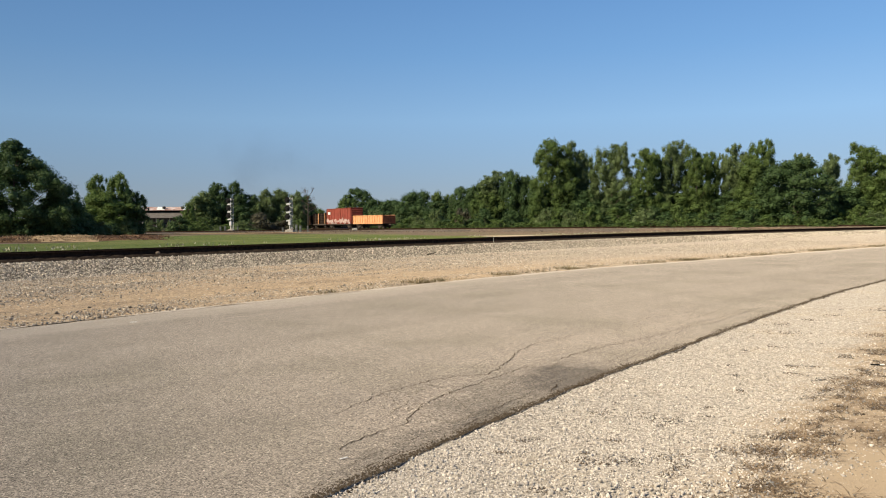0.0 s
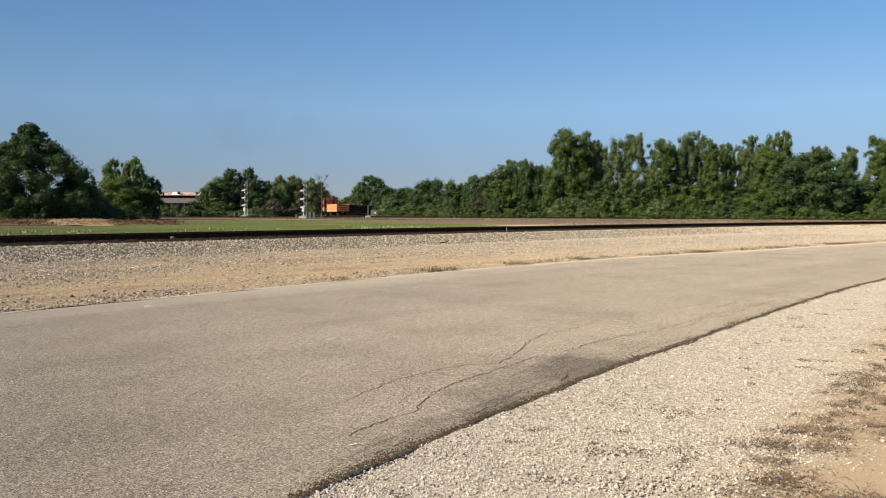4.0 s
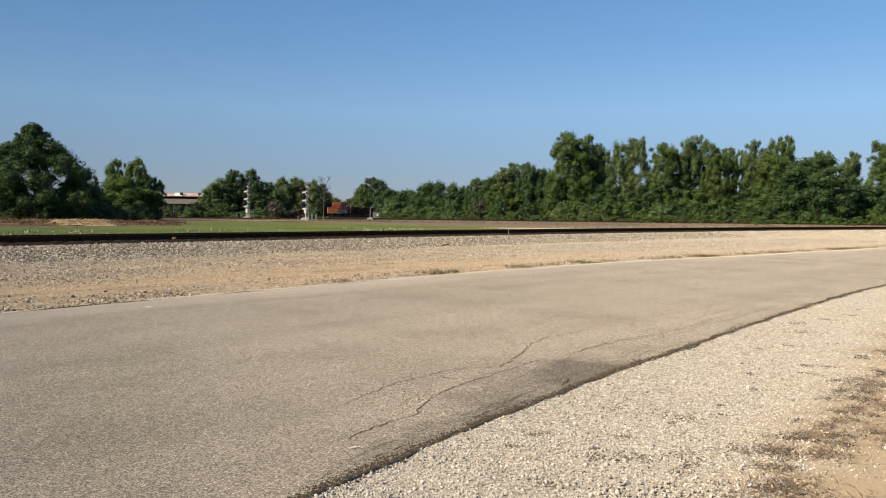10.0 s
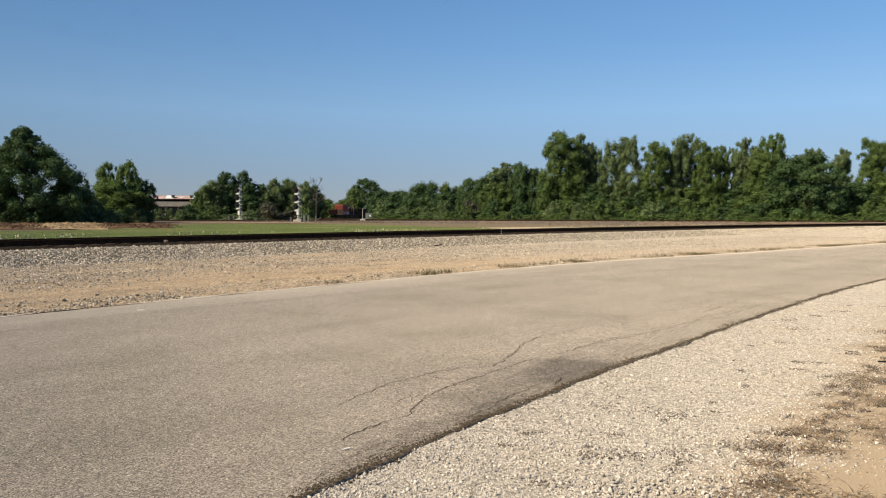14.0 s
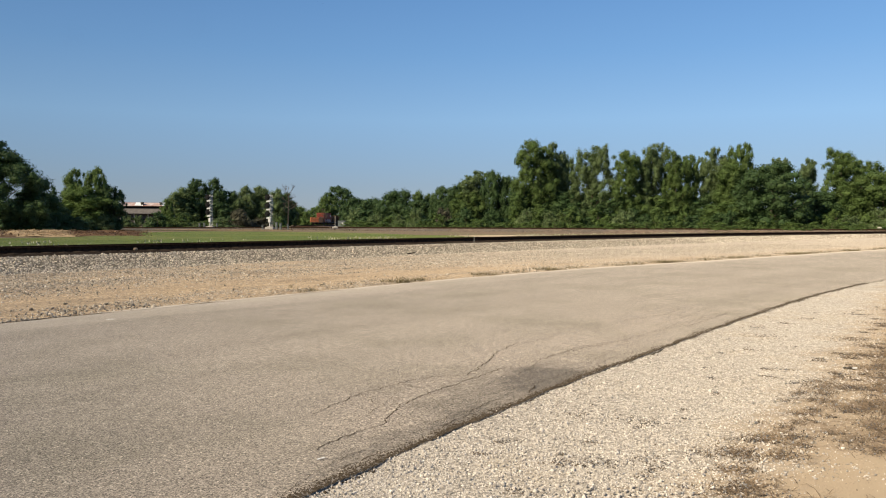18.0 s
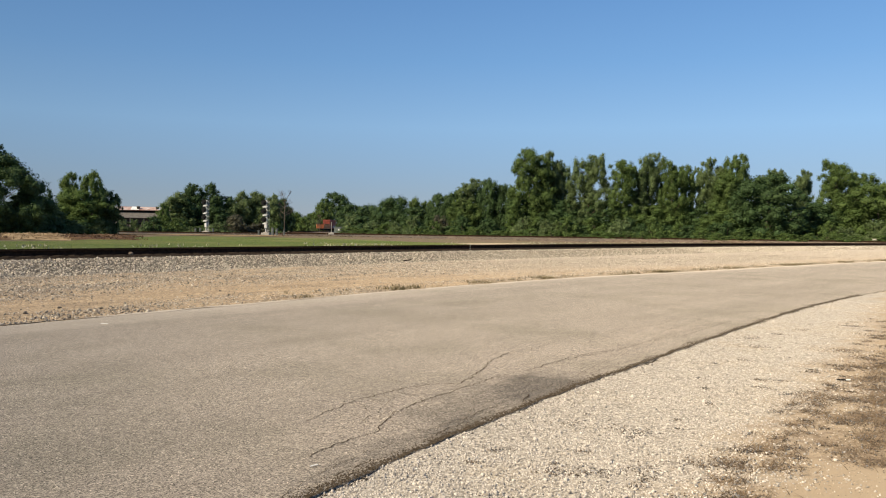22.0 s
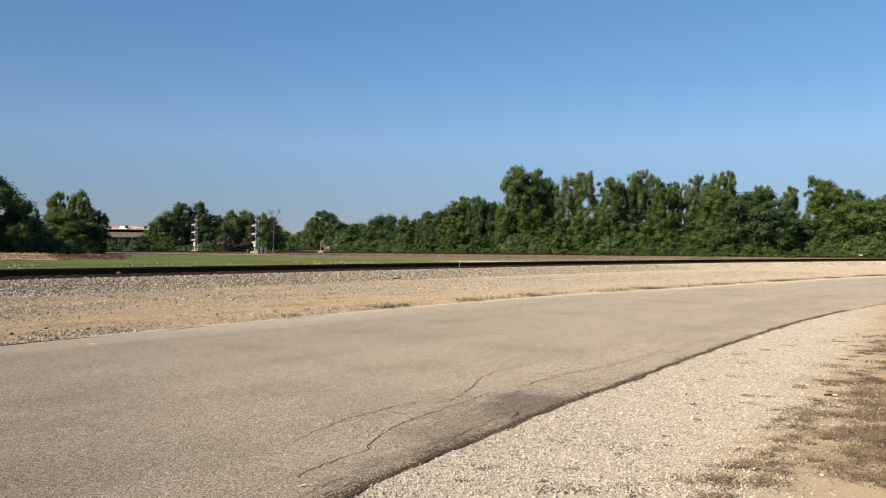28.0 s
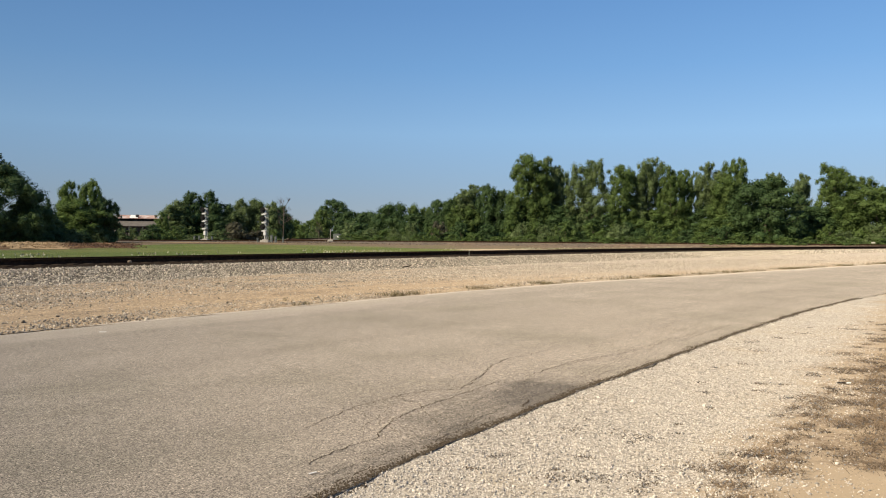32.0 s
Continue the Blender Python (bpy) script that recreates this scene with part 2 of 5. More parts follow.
def shoulder_mat():
    """Limestone by the road, running out over sandy dirt with dark patches of dead turf."""
    m = mat("gravel_and_dirt", (0.322, 0.281, 0.232), (0.48, 0.43, 0.365), 45, 0.95, 1.0, 0.014, (0.41, 0.345, 0.26), 0.6, 0.3, fine=60, chip=(48, 0.5, 1.28))
    n, l = m.node_tree.nodes, m.node_tree.links
    b = n["Principled BSDF"]
    col = b.inputs["Base Color"].links[0].from_socket
    co = n.new("ShaderNodeTexCoord").outputs["Object"]

    def noise_of(scale, stretch=(1, 1, 1), detail=6):
        mp = n.new("ShaderNodeMapping")
        mp.inputs["Scale"].default_value = stretch
        l.new(co, mp.inputs["Vector"])
        t = n.new("ShaderNodeTexNoise")
        t.inputs["Scale"].default_value, t.inputs["Detail"].default_value, t.inputs["Roughness"].default_value = scale, detail, 0.65
        l.new(mp.outputs[0], t.inputs["Vector"])
        return t.outputs["Fac"]

    def calc(op, a, z, c=None):
        x = n.new("ShaderNodeMath")
        x.operation = op
        for k, v in enumerate((a, z, c)):
            if isinstance(v, bpy.types.NodeSocket):
                l.new(v, x.inputs[k])
            elif v is not None:
                x.inputs[k].default_value = v
        return x.outputs[0]

    def over(col, fac, lo, hi, colour):
        r = n.new("ShaderNodeMapRange")
        r.interpolation_type = "SMOOTHSTEP"
        r.inputs["From Min"].default_value, r.inputs["From Max"].default_value = lo, hi
        l.new(fac, r.inputs["Value"])
        x = n.new("ShaderNodeMix")
        x.data_type = "RGBA"
        l.new(r.outputs[0], x.inputs["Factor"])
        l.new(col, x.inputs["A"])
        if isinstance(colour, tuple):
            x.inputs["B"].default_value = (*colour, 1)
        else:
            l.new(colour, x.inputs["B"])
        return x.outputs["Result"]

    sep = n.new("ShaderNodeSeparateXYZ")
    l.new(co, sep.inputs[0])
    d = calc("MULTIPLY_ADD", sep.outputs[0], 0.828, 0.798 + 0.55)
    d = calc("MULTIPLY_ADD", sep.outputs[1], -0.561, d)
    warp = calc("MULTIPLY_ADD", noise_of(1.3, (0.7, 1.5, 1)), 2.2, -1.1)
    edge = calc("ADD", d, warp)
    base = over(col, edge, -0.35, 0.6, (0.35, 0.272, 0.186))
    streak = noise_of(1.9, (0.75, 1.5, 1), 8)
    speck = noise_of(14, (0.8, 1.4, 1), 5)
    turf = calc("ADD", calc("MULTIPLY_ADD", streak, 1.9, -0.95), calc("MULTIPLY_ADD", speck, 1.0, -0.5))
    turf = calc("MULTIPLY_ADD", calc("MINIMUM", calc("MAXIMUM", d, -1.0), 1.1), 0.34, turf)
    spot, ball = n.new("ShaderNodeMapping"), n.new("ShaderNodeTexGradient")
    spot.vector_type, ball.gradient_type = "TEXTURE", "SPHERICAL"
    spot.inputs["Location"].default_value, spot.inputs["Scale"].default_value = (2.6, 4.5, -0.05), (1.25, 0.8, 1)
    l.new(co, spot.inputs["Vector"])
    l.new(spot.outputs[0], ball.inputs["Vector"])
    turf = calc("MULTIPLY_ADD", ball.outputs["Fac"], -1.0, turf)
    base = over(base, turf, 0.05, 0.62, (0.175, 0.126, 0.084))
    l.new(base, b.inputs["Base Color"])
    return m


M_SHOULDER = shoulder_mat()
M_STONE = mat("limestone_chips", (0.368, 0.325, 0.280), (0.565, 0.515, 0.458), 20, 0.9, 0.3, 0.005, rand=0.42, island=True)
M_BALLAST = mat("ballast_bed", (0.11, 0.09, 0.066), (0.235, 0.195, 0.146), 14, 0.95, 1.0, 0.06, (0.24, 0.19, 0.135), 0.4, 0.3, chip=(13, 0.45, 1.5))
M_BSTONE = mat("ballast_stone", (0.33, 0.285, 0.225), (0.60, 0.53, 0.435), 9, 0.9, 0.3, 0.01, rand=0.7, island=True)
M_BROWN = mat("trackside_dirt", (0.335, 0.243, 0.152), (0.45, 0.343, 0.228), 3.0, 0.95, 1.0, 0.03, (0.235, 0.172, 0.112), 0.5, 0.4, fine=25, chip=(26, 0.55, 1.4), lane=((0.44, 0.325, 0.205), 0.7))
bn, bl = M_BROWN.node_tree.nodes, M_BROWN.node_tree.links
b_in = bn["Principled BSDF"].inputs["Base Color"]
more, grey = bn.new("ShaderNodeAttribute"), bn.new("ShaderNodeMix")
more.attribute_name, grey.data_type = "gravelly", "RGBA"
speck, amount = bn.new("ShaderNodeTexNoise"), bn.new("ShaderNodeMath")
speck.inputs["Scale"].default_value, speck.inputs["Detail"].default_value = 1.6, 8
amount.operation = "MULTIPLY"
bl.new(more.outputs["Fac"], amount.inputs[0])
bl.new(ramp_value(bn, bl, speck.outputs["Fac"], 0.35, 1.25), amount.inputs[1])
bl.new(amount.outputs[0], grey.inputs["Factor"])
bl.new(b_in.links[0].from_socket, grey.inputs["A"])
grey.inputs["B"].default_value = (0.375, 0.322, 0.268, 1)
bl.new(grey.outputs["Result"], b_in)
M_FSTONE = mat("bank_stone", (0.11, 0.080, 0.055), (0.20, 0.150, 0.105), 2, 0.9, 0.3, 0.02, rand=0.6, island=True)
M_VSTONE = mat("verge_stone", (0.25, 0.208, 0.16), (0.50, 0.44, 0.36), 9, 0.9, 0.3, 0.01, rand=0.65, island=True)
M_DIRTCHIP = mat("dirty_chips", (0.21, 0.165, 0.115), (0.40, 0.33, 0.245), 9, 0.9, 0.3, 0.01, rand=0.5, island=True)
M_FARBED = mat("far_ballast", (0.085, 0.065, 0.048), (0.145, 0.114, 0.085), 2.0, 0.95, 0.8, 0.08, (0.15, 0.105, 0.07), 0.1, chip=(2.2, 0.55, 1.5))
M_GRASS = mat("field_grass", (0.070, 0.102, 0.013), (0.118, 0.150, 0.024), 1.5, 0.9, 1.0, 0.1, (0.165, 0.165, 0.045), 0.09, 0.5, fine=9, chip=(5, 0.65, 1.35))
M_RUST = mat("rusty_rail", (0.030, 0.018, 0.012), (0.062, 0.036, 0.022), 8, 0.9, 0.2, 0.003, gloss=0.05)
# near-black: oily dirt, and shade by rails and tie ends put into the colour
M_FOUL_SHADE = mat("greasy_shaded_ballast", (0.024, 0.017, 0.012), (0.055, 0.040, 0.028), 9, 0.95, 0.8, 0.03, gloss=0.05)
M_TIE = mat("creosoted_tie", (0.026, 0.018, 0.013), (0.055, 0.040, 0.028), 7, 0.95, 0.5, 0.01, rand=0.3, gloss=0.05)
M_BARK = mat("bark", (0.09, 0.07, 0.05), (0.17, 0.14, 0.11), 4, 0.95, 0.6, 0.03)
M_LEAF_A = leaf_mat("leaf_green", (0.078, 0.127, 0.034), (0.125, 0.177, 0.053), 0.34)
M_LEAF_B = leaf_mat("leaf_dark", (0.044, 0.084, 0.029), (0.073, 0.117, 0.042), 0.28)
M_LEAF_C = leaf_mat("leaf_light", (0.100, 0.160, 0.042), (0.150, 0.212, 0.064), 0.4)
M_LEAF_D = leaf_mat("leaf_grey", (0.110, 0.160, 0.062), (0.164, 0.214, 0.090), 0.38)
M_SIGNAL = mat("aluminium_paint", (0.58, 0.58, 0.57), (0.72, 0.72, 0.70), 4, 0.5, 0.1, metal=0.1)
M_BLACK = mat("black_paint", (0.006, 0.006, 0.006), (0.014, 0.014, 0.014), 6, 0.9, 0)
M_CONC = mat("concrete", (0.42, 0.39, 0.34), (0.55, 0.51, 0.45), 5, 0.9, 0.3)
M_BOXCAR = mat("boxcar_red", (0.215, 0.046, 0.032), (0.29, 0.068, 0.046), 1.5, 0.7, 0.1, 0.01, (0.19, 0.05, 0.03), 0.6, 0.4)
M_YELLOW = mat("gondola_orange", (0.68, 0.335, 0.150), (0.80, 0.46, 0.24), 2.0, 0.85, 0.1, 0.01, (0.50, 0.19, 0.07), 0.9, 0.3)
M_DARKCAR = mat("black_gondola", (0.020, 0.014, 0.011), (0.042, 0.028, 0.020), 1.5, 0.85, 0.2, 0.01, (0.07, 0.035, 0.02), 0.5, 0.35, gloss=0.1)
M_STEEL = mat("running_gear", (0.04, 0.032, 0.027), (0.085, 0.065, 0.05), 6, 0.8, 0.2)
M_DRYLEAF = leaf_mat("leaf_dry", (0.078, 0.077, 0.050), (0.115, 0.108, 0.070))
M_ROOF = mat("weathered_roof", (0.40, 0.24, 0.19), (0.62, 0.54, 0.50), 0.5, 0.8, 0.2, 0.02, (0.30, 0.15, 0.11), 0.2, 0.5)
M_MOUND = mat("weedy_dirt", (0.062, 0.034, 0.020), (0.17, 0.098, 0.052), 0.22, 0.95, 0.9, 0.08, (0.22, 0.145, 0.08), 0.07, 0.3, fine=3, stretch=(0.35, 2.4, 1), chip=(2, 0.55, 1.45), gloss=0.1)
M_DRYMOUND = mat("dry_grass_ground", (0.26, 0.175, 0.095), (0.43, 0.315, 0.185), 0.5, 0.95, 0.9, 0.06, (0.19, 0.115, 0.06), 0.12, 0.35, fine=4, stretch=(0.35, 2.4, 1), chip=(2, 0.7, 1.3), gloss=0.1)
M_SAND = mat("pale_sand", (0.36, 0.27, 0.175), (0.52, 0.42, 0.29), 0.8, 0.95, 0.6, 0.03, (0.22, 0.15, 0.09), 0.15, 0.4, chip=(3, 0.7, 1.25))
M_SCRAWL = mat("faded_scrawl", (0.34, 0.20, 0.17), (0.62, 0.52, 0.48), 2.5, 0.85, 0)
M_RUSTEND = mat("rusty_orange", (0.27, 0.085, 0.042), (0.40, 0.145, 0.065), 2.0, 0.85, 0.1, 0.01, (0.17, 0.06, 0.035), 0.9, 0.4)
M_LEANTO = mat("weathered_sheeting", (0.11, 0.096, 0.085), (0.18, 0.16, 0.142), 1.0, 0.8, 0.2, 0.02)
# sheeting tone lowered: the shade below the lean-to is put into the colour
M_SHED = mat("grey_sheeting", (0.055, 0.048, 0.042), (0.10, 0.088, 0.076), 1.0, 0.8, 0.2, 0.02)
M_CABINET = mat("grey_cabinet", (0.125, 0.142, 0.135), (0.175, 0.195, 0.185), 2, 0.6, 0.1)


M_SMOKE = mat("soot", (0.03, 0.03, 0.032), (0.05, 0.05, 0.052), 1.0, 0.95, 0)
M_WHITE = mat("white_paint", (0.70, 0.69, 0.66), (0.80, 0.79, 0.76), 5, 0.7, 0.1)

# ---- mesh helpers ----


def thing(name, label, category, m=None, group="", kind=""):
    ob = new(name)
    ob.empty_display_size = 0.3
    if m:
        ob.matrix_basis = m
    return tagged(ob, label, category, group, kind)


def part(name, bm, material, parent=None, label=""):
    me = bpy.data.meshes.new(name)
    bm.to_mesh(me)
    bm.free()
    me.materials.append(material)
    ob = new(name, me)
    ob.parent = parent
    return tagged(ob, label) if label else ob


def again(name, ob, parent, m):
    """Another part on the same mesh."""
    o = new(name, ob.data)
    o.parent, o.matrix_basis = parent, m
    return o


def box(bm, x, y, z, sx, sy, sz, bevel=0.0, m=None):
    """A box by its centre and size."""
    r = bmesh.ops.create_cube(bm, size=1.0, matrix=(m or Matrix()) @ Matrix.Translation((x, y, z)) @ Matrix.Diagonal((sx, sy, sz, 1)))
    if bevel:
        es = {e for v in r["verts"] for e in v.link_edges}
        bmesh.ops.bevel(bm, geom=list(es), offset=bevel, segments=1, affect="EDGES")


def tube(bm, p, q, r1, r2=None, seg=8):
    p, q = Vector(p), Vector(q)
    d = q - p
    m = Matrix.Translation((p + q) / 2) @ d.to_track_quat("Z", "Y").to_matrix().to_4x4()
    bmesh.ops.create_cone(bm, cap_ends=True, segments=seg, radius1=r1, radius2=r1 if r2 is None else r2, depth=d.length, matrix=m)


def mesh_from(name, verts, faces, material, smooth=False):
    me = bpy.data.meshes.new(name)
    verts, faces = np.asarray(verts, np.float32), np.asarray(faces, np.int32)
    k = faces.shape[1]
    me.vertices.add(len(verts))
    me.vertices.foreach_set("co", verts.ravel())
    me.loops.add(faces.size)
    me.loops.foreach_set("vertex_index", faces.ravel())
    me.polygons.add(len(faces))
    me.polygons.foreach_set("loop_start", np.arange(0, faces.size, k, dtype=np.int32))
    me.polygons.foreach_set("loop_total", np.full(len(faces), k, np.int32))
    if smooth:
        me.polygons.foreach_set("use_smooth", np.ones(len(faces), bool))
    me.update(calc_edges=True)
    me.validate()
    me.materials.append(material)
    return me


def fbm(x, y, s, seed=0.0):
    """A cheap smooth noise for arrays, about -1 to 1."""
    a = np.sin(x * s * 1.7 + seed + 1.3 * np.sin(y * s * 1.1 + seed * 2)) + np.sin(y * s * 1.9 - seed * 3 + 1.7 * np.sin(x * s * 0.9 + seed))
    b = np.sin(x * s * 4.1 - y * s * 2.3 + seed * 5) + np.sin(y * s * 4.7 + x * s * 3.1 + seed)
    return a * 0.35 + b * 0.15


# ---- the line of road and track: u runs along them, v away from the camera ----
CU, SU = math.cos(TURN), math.sin(TURN)


def at_uv(u, v):
    return u * CU - v * SU, u * SU + v * CU


def v_far_edge(u):
    return np.interp(u, [-40, -10, 3.6, 5.3, 7.5, 10.3, 14.1, 19, 22.4, 25.5, 29, 34, 40, 45, 50, 65, 90, 150],
                     [6.5, 10.6, 12.12, 12.32, 12.55, 12.8, 13.14, 13.24, 13.26, 12.95, 12.5, 12.13, 11.66, 11.26, 10.7, 8.9, 5.0, -10])


def v_near_edge(u):
    return np.interp(u, [-40, -10, 0, 2.6, 4.8, 8.4, 14, 18, 21, 26, 31, 40, 50, 65, 90, 150],
                     [-4, 1.0, 2.85, 3.31, 3.72, 4.08, 4.62, 4.84, 4.86, 4.75, 4.5, 3.7, 2.6, 0.8, -3.2, -18.4])


def v_rail(u):
    return 26.256 + 0.10312 * u - 0.00135 * u * u


def strip(name, us, cols, material, kind="structure", label="", rough_z=0.0, parent=None, flat=False):
    """A sheet along the line; cols: (v as a function of u, height)."""
    us = np.asarray(us, float)
    vs = np.stack([c[0](us) for c in cols], 1)
    zs = np.stack([np.full(len(us), float(c[1])) if not callable(c[1]) else c[1](us) for c in cols], 1)
    x, y = at_uv(us[:, None], vs)
    zs = zs + rough_z * fbm(x, y, 2.3, 1.0)
    n, k = vs.shape
    idx = np.arange(n * k).reshape(n, k)
    f = np.stack([idx[:-1, :-1], idx[1:, :-1], idx[1:, 1:], idx[:-1, 1:]], -1).reshape(-1, 4)
    ob = new(name, mesh_from(name, np.stack([x, y, zs], -1).reshape(-1, 3), f, material, not flat))
    ob.parent = parent
    return tagged(ob, label, "", "", kind)


def sheet_z(u, v, cols, rough_z):
    """Height of a strip's surface at (u, v)."""
    vs = np.stack([c[0](u) for c in cols], 1)
    x, y = at_uv(u[:, None], vs)
    zs = np.array([float(c[1]) for c in cols])[None] + rough_z * fbm(x, y, 2.3, 1.0)
    out = zs[:, 0]
    for k in range(len(cols) - 1):
        f = np.clip((v - vs[:, k]) / (vs[:, k + 1] - vs[:, k]), 0, 1)
        out = np.where(v >= vs[:, k], zs[:, k] * (1 - f) + zs[:, k + 1] * f, out)
    return out


def smooth_fn(f):
    """The same line with its corners rounded off."""
    return lambda u: sum(f(u + d) * w for d, w in ((-3, 0.1), (-1.5, 0.2), (0, 0.4), (1.5, 0.2), (3, 0.1)))


far_edge, near_edge = smooth_fn(v_far_edge), smooth_fn(v_near_edge)
US = np.concatenate([np.arange(-40, 30, 0.25), np.arange(30, 151, 1.0)])


def mixed(f, g, a):
    return lambda u: f(u) * (1 - a) + g(u) * a


def ragged(f, s, amp, seed=0.0):
    return lambda u: f(u) + amp * fbm(np.asarray(u, float), u * 0 + seed, s, seed)


STONES = np.array([(1, 0, 0), (-1, 0, 0), (0, 1, 0), (0, -1, 0), (0, 0, 1), (0, 0, -1)], float)
STONE_FACES = np.array([(0, 2, 4), (2, 1, 4), (1, 3, 4), (3, 0, 4), (2, 0, 5), (1, 2, 5), (3, 1, 5), (0, 3, 5)])


def fines(name, xyz, sizes, material, label, category, seed=1):
    """Small chips bedded in the ground: only their upper facets stand out."""
    r = np.random.default_rng(seed)
    n = len(xyz)
    a = r.uniform(0, 6.283, (n, 1)) + np.array([0, 1.57, 3.14, 4.71]) + r.uniform(-0.5, 0.5, (n, 4))
    q = r.uniform(0.45, 1.0, (n, 4))
    ring = np.stack([np.cos(a) * q, np.sin(a) * q, np.full((n, 4), -0.25) + r.uniform(-0.2, 0.2, (n, 4))], -1)
    tip = np.concatenate([r.uniform(-0.35, 0.35, (n, 1, 2)), r.uniform(0.3, 0.75, (n, 1, 1))], -1)
    v = np.concatenate([ring, tip], 1) * sizes[:, None, None] + xyz[:, None, :]
    f = (np.array([(0, 1, 4), (1, 2, 4), (2, 3, 4), (3, 0, 4)])[None] + (np.arange(n) * 5)[:, None, None]).reshape(-1, 3)
    return tagged(new(name, mesh_from(name, v.reshape(-1, 3), f, material)), label, category, "", "stuff")


def scatter(name, xyz, sizes, material, label, category, flat=0.7, seed=1, sink=0.25):
    """Broken stones: skewed angular blocks at the given places, joined into one mesh."""
    rng = np.random.default_rng(seed)
    n = len(xyz)
    v = (STONES[None] * rng.uniform(0.55, 1.0, (n, 6, 1)) + rng.uniform(-0.28, 0.28, (n, 6, 3))) * 0.72
    v = v * (rng.uniform(0.7, 1.25, (n, 1, 3)) * np.array([1, 1, flat])) * sizes[:, None, None]
    q = rng.normal(size=(n, 4))
    q /= np.linalg.norm(q, axis=1)[:, None]
    w, x, y, z = q.T
    rot = np.stack([1 - 2 * (y * y + z * z), 2 * (x * y - z * w), 2 * (x * z + y * w), 2 * (x * y + z * w), 1 - 2 * (x * x + z * z),
                    2 * (y * z - x * w), 2 * (x * z - y * w), 2 * (y * z + x * w), 1 - 2 * (x * x + y * y)], -1).reshape(n, 3, 3)
    v = np.einsum("nij,nkj->nki", rot, v) + xyz[:, None, :] + np.array([0, 0, 1]) * (sizes * (0.5 - sink))[:, None, None]
    f = (STONE_FACES[None] + (np.arange(n) * 6)[:, None, None]).reshape(-1, 3)
    ob = new(name, mesh_from(name, v.reshape(-1, 3), f, material))
    return tagged(ob, label, category, "", "stuff")



# ---- ground ----
bm = bmesh.new()
bmesh.ops.create_grid(bm, x_segments=60, y_segments=60, size=2500)
for v in bm.verts:
    v.co.z = -0.06
ground = tagged(part("ground", bm, M_SOIL), "flat brown soil reaching to the horizon", "ground", "", "structure")

EDGE = ragged(ragged(near_edge, 5.0, 0.018, 2.0), 1.3, 0.03, 4.0)
UR = np.concatenate([np.arange(-40, 0, 0.5), np.arange(0, 20, 0.06), np.arange(20, 60, 0.25), np.arange(60, 151, 1.0)])
road = strip("road", UR, [(lambda u: EDGE(u) - 0.012, -0.10), (EDGE, -0.007), (lambda u: EDGE(u) + 0.09, -0.004), (mixed(near_edge, far_edge, 0.05), 0.005), (mixed(near_edge, far_edge, 0.25), 0.03), (mixed(near_edge, far_edge, 0.5), 0.05),
                          (mixed(near_edge, far_edge, 0.75), 0.03), (far_edge, 0.0)], M_ASPHALT, label="worn grey asphalt road, cracked along its edge", flat=True)
across = road.data.attributes.new("across", "FLOAT", "POINT")
across.data.foreach_set("value", np.tile([0, 0, 0.01, 0.05, 0.25, 0.5, 0.75, 1.0], len(UR)).astype(np.float32))
strip("road_edge", US, [(ragged(lambda u: far_edge(u) - np.interp(u, [4, 9, 18, 30], [-0.06, 0.02, 0.12, 0.28]), 1.3, 0.12, 2.0), 0.006), (lambda u: far_edge(u) + 0.06, 0.008), (lambda u: far_edge(u) + 0.3, -0.01)],
      M_ROADSIDE, label="pale dusty edge of the asphalt")
VERGE = [(lambda u: far_edge(u) + 0.02, -0.004), (lambda u: far_edge(u) + 1.0, 0.02), (lambda u: far_edge(u) + 2.4, 0.0),
         (lambda u: far_edge(u) + 4, 0.0), (lambda u: v_rail(u) - 7.2, 0.02), (lambda u: v_rail(u) - 4.8, 0.06)]
verge = strip("verge", US, VERGE, M_BROWN, rough_z=0.02, label="brown dirt verge strewn with gravel")
gravelly = verge.data.attributes.new("gravelly", "FLOAT", "POINT")
gravelly.data.foreach_set("value", np.outer(np.clip((US - 14) / 22, 0, 1), (0.3, 0.35, 0.5, 0.85, 1, 1)).ravel().astype(np.float32))
strip("ballast", US, [(lambda u: v_rail(u) - 5.4, 0.0), (lambda u: v_rail(u) - 3.6, 0.12), (lambda u: v_rail(u) - 1.5, 0.32), (lambda u: v_rail(u) - 0.8, 0.345), (lambda u: v_rail(u) - 0.3, 0.36),
                      (lambda u: v_rail(u) + 2.1, 0.37), (lambda u: v_rail(u) + 4.6, -0.04)], M_BALLAST, rough_z=0.02, label="grey crushed-stone ballast under the track")
SHOULDER = [(lambda u: near_edge(u) - 30, -0.04), (lambda u: near_edge(u) - 12, -0.05), (lambda u: near_edge(u) - 4, -0.05), (lambda u: near_edge(u) - 1.2, -0.05),
            (lambda u: near_edge(u) - 0.3, -0.030), (lambda u: near_edge(u) + 0.1, -0.013)]
strip("shoulder", np.arange(-30, 60, 0.25), SHOULDER, M_SHOULDER, rough_z=0.008, label="pale limestone gravel shoulder running out into brown dirt")

# dark sheet painting the shadow band below the rails over dirty ballast
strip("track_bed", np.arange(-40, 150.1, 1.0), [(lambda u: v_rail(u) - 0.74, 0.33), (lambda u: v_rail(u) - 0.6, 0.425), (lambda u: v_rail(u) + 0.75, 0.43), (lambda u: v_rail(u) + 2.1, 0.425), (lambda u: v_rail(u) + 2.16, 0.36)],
      M_FOUL_SHADE, rough_z=0.006, label="dark greasy ballast between the ties, shade painted in", flat=True)

